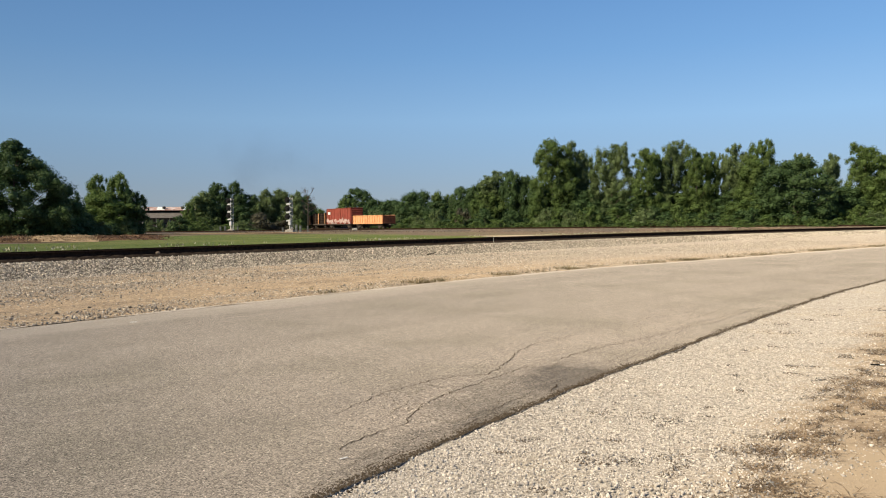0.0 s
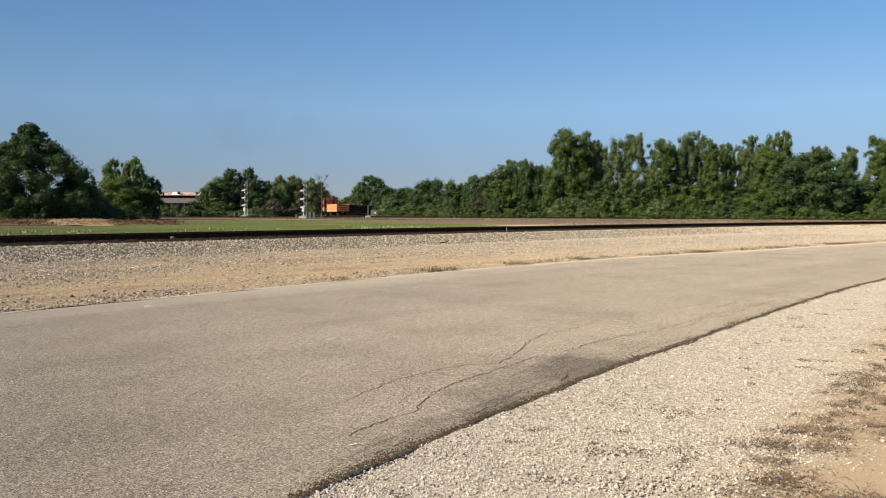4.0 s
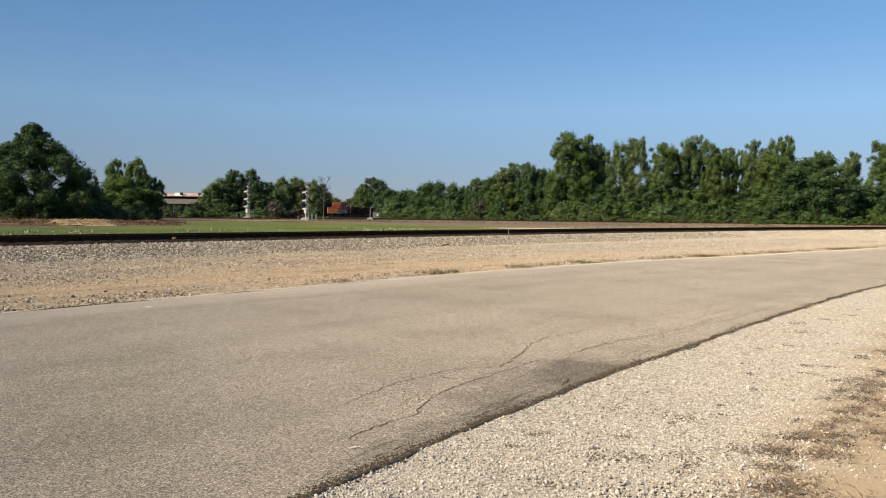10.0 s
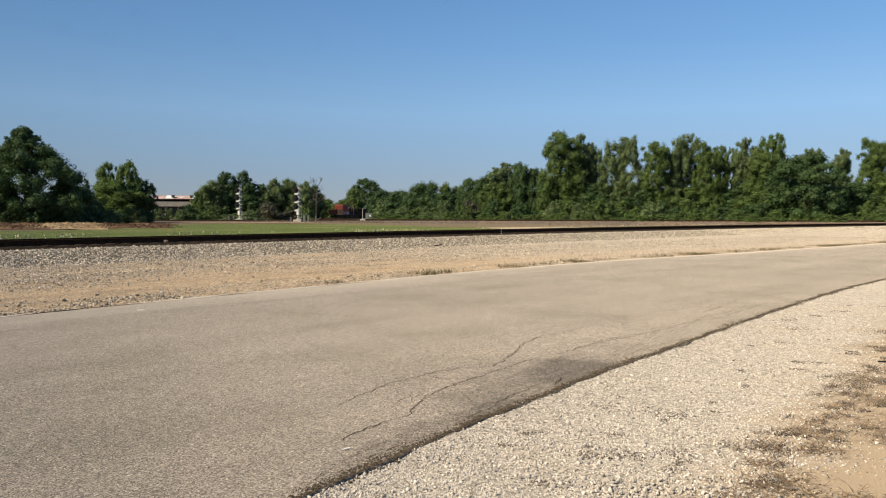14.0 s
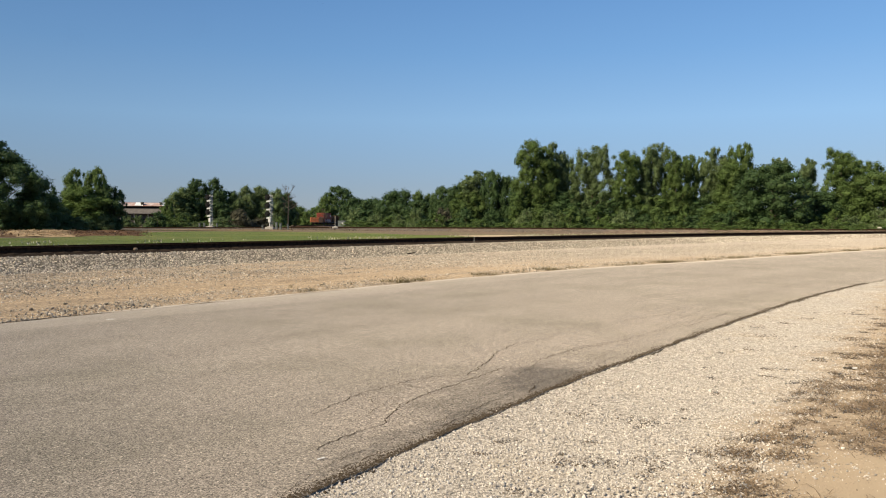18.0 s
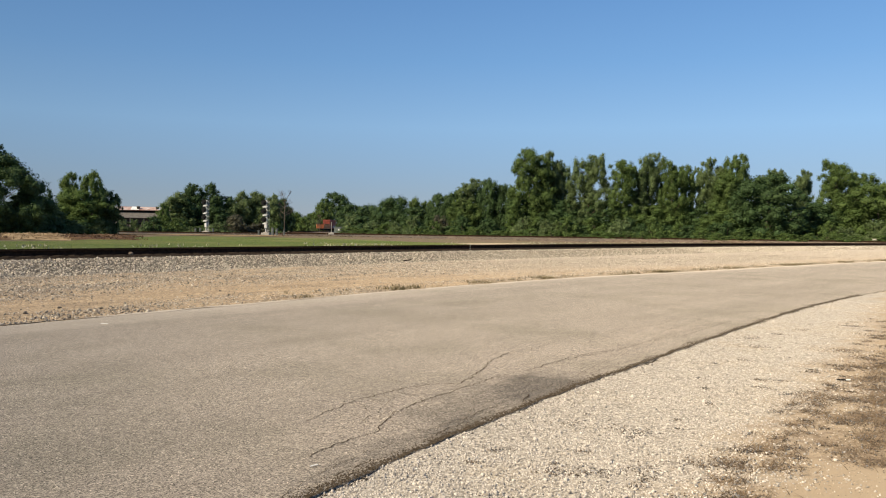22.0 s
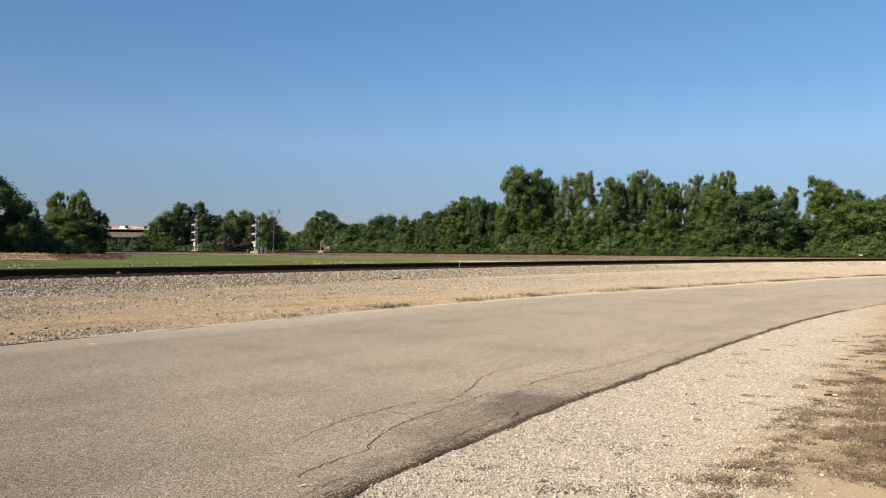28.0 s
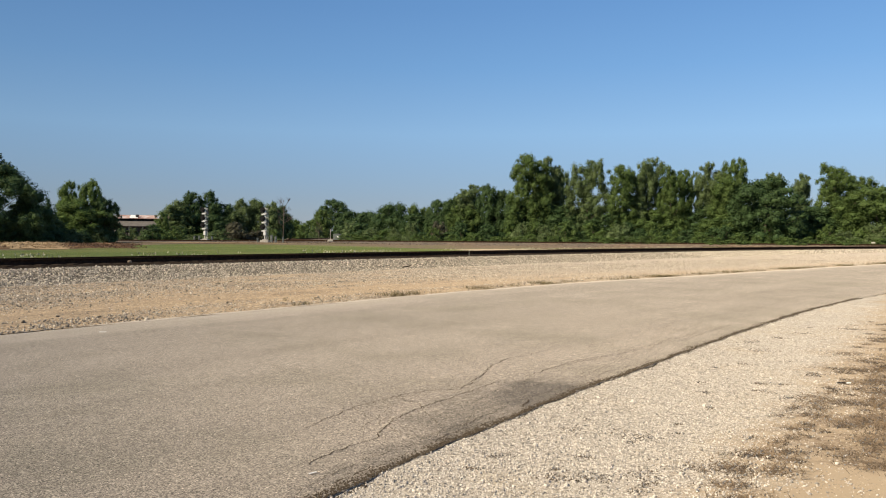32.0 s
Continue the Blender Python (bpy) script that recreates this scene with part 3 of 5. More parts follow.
# ---- near track: rails and sleepers ----
UT = np.arange(-40, 150.1, 2.0)


def rail_mesh(name, centre, z, half, height, material, parent=None):
    """A bar along a line of points, of a rail's outline."""
    c = np.asarray(centre, float)
    d = np.gradient(c, axis=0)
    d /= np.linalg.norm(d, axis=1)[:, None]
    nrm = np.stack([-d[:, 1], d[:, 0]], 1)
    prof = [(-half * 2, 0), (half * 2, 0), (half * 2, 0.015), (half * 0.35, 0.03), (half * 0.35, height - 0.04), (half, height - 0.035), (half, height), (-half, height),
            (-half, height - 0.035), (-half * 0.35, height - 0.04), (-half * 0.35, 0.03), (-half * 2, 0.015)]
    zz = z if hasattr(z, "__len__") else np.full(len(c), z)
    v = np.stack([np.concatenate([c + nrm * o, (zz + h)[:, None]], 1) for o, h in prof], 1)
    n, k = len(c), len(prof)
    idx = np.arange(n * k).reshape(n, k)
    f = np.stack([idx[:-1], idx[1:], np.roll(idx, -1, 1)[1:], np.roll(idx, -1, 1)[:-1]], -1).reshape(-1, 4)
    ob = new(name, mesh_from(name, v.reshape(-1, 3), f, material))
    ob.parent = parent
    return ob


track = thing("railway_track", "near railway track of rusty rails on dark wooden ties", "railway track", kind="structure")
for off in (0.0, 1.5):
    pts = np.stack(at_uv(UT, v_rail(UT) + off), 1)
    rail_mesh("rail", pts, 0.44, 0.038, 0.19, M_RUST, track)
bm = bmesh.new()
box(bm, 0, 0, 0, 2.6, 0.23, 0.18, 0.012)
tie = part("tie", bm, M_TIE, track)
u = -14.0
first = True
while u < 135:
    x, y = at_uv(u, v_rail(u) + 0.75)
    a = TURN + math.atan(0.10312 - 0.0027 * u) + math.pi / 2 + random.uniform(-0.02, 0.02)
    m = Matrix.Translation((x + random.uniform(-0.03, 0.03), y, 0.362 + random.uniform(-0.012, 0.008))) @ Matrix.Rotation(a, 4, "Z")
    if first:
        tie.matrix_basis, first = m, False
    else:
        again("tie", tie, track, m)
    u += 0.55

# ---- far ground ----


def poly_sheet(name, pts, z, material, label, cut=6):
    bm = bmesh.new()
    f = bm.faces.new([bm.verts.new((x, y, z)) for x, y in pts])
    bmesh.ops.triangulate(bm, faces=[f])
    for _ in range(cut):
        bmesh.ops.subdivide_edges(bm, edges=[e for e in bm.edges if e.calc_length() > 6], cuts=1)
    bmesh.ops.triangulate(bm, faces=bm.faces[:])
    for v in bm.verts:
        v.co.z = z + 0.03 * noise.noise(v.co * 0.2)
    return tagged(part(name, bm, material), label, "ground", "", "structure")


poly_sheet("grass_field", [(-150, 62), (-38, 20), (-22, 26), (-14, 38), (0, 55), (8, 74), (5, 89), (-1.6, 95), (-9, 108), (-19.6, 120), (-38, 124), (-40, 104), (-36, 88), (-33.5, 73), (-39, 67), (-60, 66), (-100, 68)],
           0.02, M_GRASS, "mown green grass field behind the track")

poly_sheet("gravel_path", [(-110, 139), (-60, 141), (-30, 137), (-24, 143), (-31, 151), (-60, 149), (-112, 148)], 0.03, M_DRYMOUND, "pale gravel track beside the far line")

poly_sheet("sandy_ground", [(4, 83), (9, 76), (24, 80), (36, 91), (24, 94), (10, 94), (3, 91)], 0.03, M_SAND, "bare pale sandy ground beside the far line")

FAR_MAIN = np.array([(170, 106, 0.66), (70, 140, 0.64), (30, 152, 0.6), (-14.5, 165, 0.56), (-40, 169, 0.42), (-75, 170, 0.3), (-160, 168, 0.3)], float)


def resample(pts, step):
    pts = np.asarray(pts, float)
    d = np.r_[0, np.cumsum(np.linalg.norm(np.diff(pts[:, :2], axis=0), axis=1))]
    t = np.arange(0, d[-1], step)
    out = np.stack([np.interp(t, d, pts[:, k]) for k in range(pts.shape[1])], 1)
    for _ in range(3):
        out[1:-1] = (out[:-2] + 2 * out[1:-1] + out[2:]) / 4
    return out


# the branch on which the train leaves: heading by distance, from a known spot
BS = np.arange(-70, 321, 1.0)
BH = np.radians(np.interp(BS, [-70, -45, 0, 22, 45, 70, 100, 130, 160, 200, 320], [-72, -66, -37, -29, -19, -8.5, -2.5, 0, 2, 5, 14]))
BX, BY = np.cumsum(np.sin(BH)), np.cumsum(np.cos(BH))
BX, BY = BX - BX[70] - 12.72, BY - BY[70] + 164.33
BZ = np.interp(BS, [-70, 0, 60, 320], [0.62, 0.56, 0.5, 0.5])


def bed(name, p, material, label):
    """A ballast bed under a far track; p: places and rail-top heights."""
    d = np.gradient(p[:, :2], axis=0)
    d /= np.linalg.norm(d, axis=1)[:, None]
    nrm = np.stack([-d[:, 1], d[:, 0]], 1)
    offs = [(-6.5, None), (-2.2, -0.27), (2.2, -0.27), (6.5, None)]
    v = np.stack([np.concatenate([p[:, :2] + nrm * o, (np.full(len(p), -0.05) if h is None else p[:, 2] + h)[:, None]], 1) for o, h in offs], 1)
    idx = np.arange(len(p) * 4).reshape(len(p), 4)
    f = np.stack([idx[:-1, :-1], idx[1:, :-1], idx[1:, 1:], idx[:-1, 1:]], -1).reshape(-1, 4)
    return tagged(new(name, mesh_from(name, v.reshape(-1, 3), f, material)), label, "", "", "structure")


def far_track(p, name, label):
    tr = thing(name, label, "railway track", kind="structure")
    d = np.gradient(p[:, :2], axis=0)
    d /= np.linalg.norm(d, axis=1)[:, None]
    nrm = np.stack([-d[:, 1], d[:, 0]], 1)
    for s in (-0.75, 0.75):
        rail_mesh("rail", p[:, :2] + nrm * s, p[:, 2] - 0.18, 0.036, 0.18, M_RUST, tr)
    n, w = len(p), []
    vs, fs = [], []
    for k in range(n):
        a, b = d[k] * 0.12, nrm[k] * 1.3
        c = p[k, :2]
        vs += [(*(c + i * a + j * b), p[k, 2] - 0.18 + h) for h in (-0.14, 0) for i, j in ((-1, -1), (1, -1), (1, 1), (-1, 1))]
        fs += [[8 * k + q for q in f] for f in ((4, 5, 6, 7), (0, 1, 5, 4), (1, 2, 6, 5), (2, 3, 7, 6), (3, 0, 4, 7))]
    ob = new("ties", mesh_from("ties", vs, fs, M_TIE))
    ob.parent = tr
    tagged(ob, kind="stuff")
    return tr


main_pts = resample(FAR_MAIN, 0.6)
bed("far_ballast", main_pts[::10], M_FARBED, "low brown ballast bank of the far railway line")
far_track(main_pts, "railway_track", "far railway track on a low bank")
branch_pts = resample(np.stack([BX, BY, BZ], 1), 0.6)
bed("far_ballast", branch_pts[::5] - np.array([0, 0, 0.01]), M_FARBED, "ballast of the curving branch line")
far_track(branch_pts[110:], "railway_track", "branch track curving away between the trees")

# ---- stones ----
rng = np.random.default_rng(5)


def ballast_places(n, u0, u1):
    u = u0 + (u1 - u0) * rng.random(n) ** 1.5
    o = np.where(rng.random(n) < 0.80, rng.uniform(-5.0, -0.78, n), -4.6 - np.abs(rng.normal(0, 2.2, n)))
    z = np.interp(o, [-5.4, -3.6, -1.5, -0.8], [0.0, 0.12, 0.32, 0.34])
    x, y = at_uv(u, v_rail(u) + o)
    return np.stack([x, y, z], 1)


P = ballast_places(64000, 3, 85)
scatter("ballast_stones", P, rng.uniform(0.021, 0.058, len(P)) * rng.choice([1, 1.4], len(P), p=[0.85, 0.15]), M_BSTONE, "grey crushed ballast stones along the track", "gravel", 0.8, 2)

n = 14000
u, o = rng.uniform(58, 140, n), rng.uniform(-5.2, -0.7, n)
x, y = at_uv(u, v_rail(u) + o)
fines("ballast_stones", np.stack([x, y, np.interp(o, [-5.4, -3.6, -1.5, -0.8], [0.0, 0.12, 0.32, 0.34])], 1), rng.uniform(0.04, 0.09, n), M_BSTONE, "grey crushed ballast stones along the track", "gravel", 17)

# coarse stones on the far bank and on the bare ground before it
n = 7000
k = rng.integers(0, len(main_pts), n)
o = np.abs(rng.normal(0, 9, n))
P = np.stack([main_pts[k, 0] - 0.28 * o, main_pts[k, 1] - 2.0 - o, np.interp(o, [0, 4.5, 30], [0.3, 0.0, -0.04])], 1)
P = P[(P[:, 0] > -45) & (P[:, 0] < 110)]
scatter("bank_stones", P, rng.uniform(0.08, 0.24, len(P)), M_FSTONE, "brown stones on the far railway bank", "gravel", 0.7, 7)

# loose gravel along the far road edge and on the verge
def verge_places(n):
    u = 2 + 56 * rng.random(n) ** 1.5
    o = rng.uniform(0.05, 10, n)
    dens = np.interp(o + 0.5 * fbm(u, u * 0, 0.5, 3.0), [0.0, 0.3, 1.1, 1.7, 3.4, 4.2, 5.0, 7, 9], [0.7, 1.0, 0.75, 0.08, 0.07, 0.5, 0.8, 1.1, 1.3])
    dens = dens * np.clip(0.75 + 0.9 * fbm(o * 1.6, u * 0.5, 1.1, 2.0), 0.15, 1)
    x, y = at_uv(u, v_far_edge(u) + o)
    keep = (v_far_edge(u) + o < v_rail(u) - 4.3) & (rng.random(n) < dens)
    return np.stack([x, y, sheet_z(u, v_far_edge(u) + o, VERGE, 0.02)], 1)[keep], u[keep], o[keep]


P, u, o = verge_places(80000)
big = rng.choice([0.9, 1.6], len(P), p=[0.88, 0.12]) * np.where((u < 7) & (o < 1.2), 1.5, 1.0)
scatter("verge_gravel", P, rng.uniform(0.014, 0.036, len(P)) * big, M_VSTONE, "loose gravel scattered on the dirt verge", "gravel", 0.7, 3)
P, u, o = verge_places(150000)
fines("fine_gravel", P, rng.uniform(0.010, 0.030, len(P)), M_VSTONE, "fine gravel pressed into the dirt verge", "gravel", 15)

n = 36000
u = rng.uniform(20, 80, n)
o = 0.3 + rng.random(n) * (v_rail(u) - 4.6 - v_far_edge(u) - 0.3)
x, y = at_uv(u, v_far_edge(u) + o)
keep = rng.random(n) < np.clip(0.65 + 0.8 * fbm(u * 0.4, o * 1.3, 1.0, 4.0), 0.1, 1)
fines("fine_gravel", np.stack([x, y, sheet_z(u, v_far_edge(u) + o, VERGE, 0.02)], 1)[keep], rng.uniform(0.022, 0.05, int(keep.sum())), M_VSTONE, "fine gravel pressed into the dirt verge", "gravel", 19)

# limestone chips beside the camera
def shoulder_places(n, reach, low):
    u = 1.8 + 18 * rng.random(n) ** 1.6
    o = -rng.random(n) * (1.7 + reach * u) - 0.01
    x, y = at_uv(u, v_near_edge(u) + o)
    out = 0.828 * (x - 2.37) - 0.561 * (y - 4.92)
    dens = np.clip(0.85 - 0.75 * (out + 0.6) + 0.5 * fbm(x, y, 1.4, 4.0), low, 1)
    P = np.stack([x, y, sheet_z(u, v_near_edge(u) + o, SHOULDER, 0.008)], 1)
    bare = np.clip((np.hypot(x - 2.3, (y - 4.3) * 1.3) - 0.12) / 0.5, 0.08, 1)
    return P[rng.random(n) < dens * bare * np.clip(1.35 - 0.6 * out, 0.12, 1)]


P = shoulder_places(62000, 0.30, 0.006)
heap = np.stack([rng.normal(1.05, 0.30, 170), rng.normal(4.28, 0.09, 170), np.full(170, -0.045)], 1)
P = np.concatenate([P, heap])
big = rng.choice([0.85, 1.35, 1.8], len(P), p=[0.72, 0.25, 0.03])
big[-170:] = rng.uniform(1.0, 2.0, 170)
scatter("gravel", P, rng.uniform(0.0095, 0.019, len(P)) * big, M_STONE, "pale crushed limestone chips on the shoulder", "gravel", 0.7, 4, sink=0.42)
P = shoulder_places(205000, 0.34, 0.36)
far_out = 0.828 * (P[:, 0] - 2.37) - 0.561 * (P[:, 1] - 4.92) + rng.normal(0, 0.2, len(P)) > 0.05
for pick, stone in ((~far_out, M_STONE), (far_out, M_DIRTCHIP)):
    fines("fine_gravel", P[pick], rng.uniform(0.0045, 0.0112, int(pick.sum())), stone, "fine limestone gravel on the shoulder", "gravel", 14)

# dark bits of bark, soil and grey chips among the stones, gathered in uneven patches
rp = np.random.default_rng(31)
patches = []
while len(patches) < 560:
    y = 3.2 + 11 * rp.random() ** 1.5
    x = rp.uniform(-0.4, 0.64 * y + 0.6)
    u, v = x * CU + y * SU, -x * SU + y * CU
    out = 0.828 * (x - 2.37) - 0.561 * (y - 4.92)
    if v < float(v_near_edge(u)) - 0.3 and rp.random() < np.clip(0.10 + 0.5 * (out + 0.6), 0.05, 1) and math.hypot((x - 2.6) * 0.62, y - 4.55) > 0.45:
        size = (0.022 + 0.16 * rp.random() ** 2.2) * (0.65 if out < 0 else 1)
        patches.append((x, y, rp.normal(0.15, 0.6), size * (0.8 + 0.06 * y), rp.uniform(0.3, 0.8), int(12 + rp.uniform(0.4, 1) * 1500 * size), out))


def patch_places(scale, lo=-9.0, hi=9.0):
    """Places strewn over the patches, thinning out from their middles."""
    spots = []
    for x, y, a, size, thin, n, out in patches:
        if lo < out < hi:
            d = rp.normal(size=(int(n * scale), 2)) * np.array([size, size * thin]) * rp.uniform(0.5, 1.4, (int(n * scale), 1))
            spots.append(np.stack([x + d[:, 0] * math.cos(a) - d[:, 1] * math.sin(a), y + d[:, 0] * math.sin(a) + d[:, 1] * math.cos(a)], 1))
    p = np.concatenate(spots)
    u, v = p[:, 0] * CU + p[:, 1] * SU, -p[:, 0] * SU + p[:, 1] * CU
    p, u, v = p[v < v_near_edge(u) - 0.12], u[v < v_near_edge(u) - 0.12], v[v < v_near_edge(u) - 0.12]
    return np.concatenate([p, (sheet_z(u, v, SHOULDER, 0.008) + 0.003)[:, None]], 1)


P = patch_places(0.8)
fines("debris", P, rng.uniform(0.003, 0.011, len(P)) * (0.75 + 0.07 * P[:, 1]), M_DEBRIS, "dark bits of bark and soil among the gravel", "debris", 8)
P = patch_places(0.2, hi=0.5)
scatter("grey_chips", P, rng.uniform(0.007, 0.018, len(P)), M_GREYCHIP, "blue-grey stone chips among the limestone", "gravel", 0.6, 24, sink=0.4)

# crumbs broken from the asphalt edge
n = 8000
u = 1.8 + 24 * rng.random(n) ** 1.3
o = -np.abs(rng.normal(0, 0.022, n)) + 0.012
x, y = at_uv(u, EDGE(u) + o)
P = np.stack([x, y, np.full(n, -0.03)], 1)
scatter("asphalt_crumbs", P, rng.uniform(0.008, 0.026, n), M_CRACK, "dark crumbs along the broken asphalt edge", "asphalt crumbs", 0.8, 6, sink=0.3)


n = 9000
u = 1.8 + 20 * rng.random(n) ** 1.3
o = np.abs(rng.normal(0, 0.055, n)) * (1 + 0.6 * fbm(u, u * 0, 2.0, 5.0))
x, y = at_uv(u, EDGE(u) + o)
fines("asphalt_crumbs", np.stack([x, y, np.full(n, -0.003)], 1), rng.uniform(0.005, 0.014, n), M_CRACK, "loose dark grains on the crumbling asphalt edge", "asphalt crumbs", 16)


def blades(name, places, length, width, tilt, material, label, category, seed, per=1):
    """Single grass blades, thin triangles leaning about, joined into one mesh."""
    r = np.random.default_rng(seed)
    p = np.repeat(np.asarray(places, float), per, 0)
    n = len(p)
    p = p + np.concatenate([r.normal(scale=0.05, size=(n, 2)) * (per > 1), np.zeros((n, 1))], 1)
    a, t = r.uniform(0, 6.283, n), r.uniform(*tilt, n)
    ln = r.uniform(*length, n)
    d = np.stack([np.cos(a) * np.cos(t), np.sin(a) * np.cos(t), np.sin(t)], 1) * ln[:, None]
    s = np.stack([-np.sin(a), np.cos(a), np.zeros(n)], 1) * width
    mid = p + d * 0.55 + np.array([0, 0, 0.06]) * ln[:, None]
    v = np.stack([p - s, p + s, mid + s * 0.8, mid - s * 0.8, p + d + s * 0.15, p + d - s * 0.15], 1)
    f = (np.array([(0, 1, 2, 3), (3, 2, 4, 5)])[None] + (np.arange(n) * 6)[:, None, None]).reshape(-1, 4)
    return tagged(new(name, mesh_from(name, v.reshape(-1, 3), f, material)), label, category, "", "stuff")


# dead grass lying on the dirt, in patches
P = patch_places(0.45, lo=-0.4)
blades("dead_grass", P, (0.02, 0.1), 0.0026, (0.0, 0.35), M_STRAW, "matted brown dead grass on the dirt", "dead grass", 3, 2)

# dry tufts standing further along the dirt
n = 900
u = 7 + 16 * rng.random(n)
o = -2.2 - 0.22 * u * rng.random(n) - 1.2 * rng.random(n)
x, y = at_uv(u, v_near_edge(u) + o)
keep = fbm(x, y * 1.5, 1.1, 2.0) + 0.5 * fbm(x, y, 4.0, 5.0) > 0.1
blades("dry_tufts", np.stack([x, y, np.full(n, -0.05)], 1)[keep], (0.03, 0.13), 0.003, (0.3, 1.4), M_TUFT, "brown dry grass tufts standing on the dirt", "dead grass", 23, 9)

# weeds along the far edge of the road
n = 4200
u = 9 + 50 * rng.random(n)
keep = fbm(u, u * 0, 0.55, 9.0) + 0.5 * fbm(u, u * 0, 2.1, 3.0) + 0.2 * (u > 20) + rng.normal(0, 0.3, n) > 0.2
u = u[keep]
o = 0.1 + np.abs(rng.normal(0, 0.45, len(u)))
x, y = at_uv(u, v_far_edge(u) + o)
blades("roadside_weeds", np.stack([x, y, np.full(len(x), 0.0)], 1), (0.04, 0.15), 0.007, (0.05, 1.05), M_DRYWEED, "low dry weeds along the road edge", "weeds", 5, 6)

# tall weeds behind the near track, with pale seed heads
n = 900
u = 5 + 70 * rng.random(n)
u = u[fbm(u, u * 0, 0.35, 1.0) + 0.5 * fbm(u, u * 0, 1.7, 6.0) > 0.0]
o = rng.uniform(4.4, 7.5, len(u))
x, y = at_uv(u, v_rail(u) + o)
base = np.stack([x, y, np.full(len(x), -0.03)], 1)
blades("weeds", base, (0.4, 0.72), 0.012, (1.0, 1.5), M_WEED, "green weeds behind the track", "weeds", 8, 5)
top = base + np.array([0, 0, 1.0]) * rng.uniform(0.44, 0.64, (len(base), 1))
blades("seed_heads", top, (0.06, 0.14), 0.022, (0.4, 1.5), M_SEED, "pale seed heads of the weeds", "weeds", 9, 2)

# ---- cracks in the asphalt ----


def crack(pts, w, parent):
    """A ragged dark ribbon lying in the surface."""
    p = [Vector((x, y, 0)) for x, y in pts]
    fine = []
    for a, b in zip(p[:-1], p[1:]):
        k = max(2, int((b - a).length / 0.045))
        side = Vector((-(b - a).y, (b - a).x, 0)).normalized()
        fine += [a.lerp(b, i / k) + side * random.uniform(-0.02, 0.02) for i in range(k)]
    fine.append(p[-1])
    bm = bmesh.new()
    rows = []
    for i, c in enumerate(fine):
        d = (fine[min(i + 1, len(fine) - 1)] - fine[max(i - 1, 0)]).normalized()
        s = Vector((-d.y, d.x, 0)) * w * 0.88 * random.uniform(0.35, 1.2) * min(1, 0.5 + 4 * min(i, len(fine) - 1 - i) / len(fine))
        u, v = c.x * CU + c.y * SU, -c.x * SU + c.y * CU
        a = (v - float(near_edge(np.array(u)))) / float(far_edge(np.array(u)) - near_edge(np.array(u)))
        z = float(np.interp(a, [0, 0.02, 0.25, 0.5, 0.75, 1], [-0.02, 0, 0.03, 0.05, 0.03, 0])) + 0.004
        rows.append((bm.verts.new((c.x + s.x, c.y + s.y, z)), bm.verts.new((c.x - s.x, c.y - s.y, z))))
    for (a, b), (c, d) in zip(rows[:-1], rows[1:]):
        bm.faces.new((a, b, d, c))
    return part("crack", bm, M_CRACK, parent)


crack([(-0.90, 5.89), (-0.83, 6.12), (-0.75, 6.29), (-0.61, 6.61), (-0.41, 6.87), (-0.16, 7.21), (0.08, 7.36), (0.33, 7.43), (0.44, 7.71), (0.62, 8.25), (0.67, 8.57), (0.76, 8.79), (0.99, 9.30), (1.25, 9.54), (1.46, 9.86), (1.64, 10.08)], 0.0062, road)
crack([(-0.75, 4.99), (-0.65, 5.22), (-0.55, 5.37), (-0.47, 5.50), (-0.37, 5.59), (-0.31, 5.92), (-0.24, 6.24), (-0.09, 6.53), (0.10, 6.85), (0.32, 7.20), (0.48, 7.42), (0.66, 7.75), (0.88, 8.01)], 0.0062, road)
crack([(0.88, 8.01), (1.16, 8.29), (1.38, 8.63), (1.73, 9.14), (2.05, 9.43), (2.40, 9.76)], 0.0055, road)
crack([(-1.95, 8.84), (-1.68, 8.61), (-1.40, 8.23), (-1.15, 8.09), (-0.88, 7.81), (-0.70, 7.58), (-0.58, 7.68), (-0.51, 7.79)], 0.003, road)
crack([(-0.47, 7.74), (-0.32, 7.52), (-0.19, 7.40)], 0.0026, road)
crack([(-0.55, 4.50), (-0.54, 4.59), (-0.49, 4.76), (-0.36, 4.91), (-0.19, 5.05), (-0.08, 5.24), (0.06, 5.58), (0.15, 5.76), (0.25, 5.86)], 0.007, road)
crack([(-0.17, 4.91), (-0.19, 5.09), (-0.14, 5.19), (-0.10, 5.26)], 0.006, road)
crack([(0.26, 5.91), (0.43, 6.28), (0.57, 6.51), (0.72, 6.76)], 0.004, road)
crack([(0.77, 6.45), (0.84, 6.66), (0.94, 7.03)], 0.009, road)
crack([(-0.24, 6.24), (-0.31, 6.28), (-0.38, 5.98)], 0.003, road)
crack([(-0.28, 5.97), (-0.13, 5.77), (-0.01, 5.72)], 0.0028, road)
crack([(1.55, 15.65), (2.01, 16.20), (2.43, 16.79)], 0.004, road)
crack([(2.58, 11.10), (2.99, 11.75), (3.41, 12.12), (3.81, 12.46), (4.21, 13.11)], 0.005, road)
crack([(1.36, 8.54), (1.81, 9.14), (2.15, 9.42), (2.61, 9.95), (3.00, 10.47), (3.40, 10.93), (3.65, 11.04), (4.28, 11.91), (5.27, 13.22)], 0.0055, road)
crack([(1.68, 8.29), (1.69, 8.05), (1.96, 8.44), (2.33, 8.89), (2.54, 9.02), (2.89, 9.61)], 0.004, road)
crack([(3.06, 10.86), (3.46, 11.49), (4.06, 12.28), (4.88, 13.56)], 0.004, road)
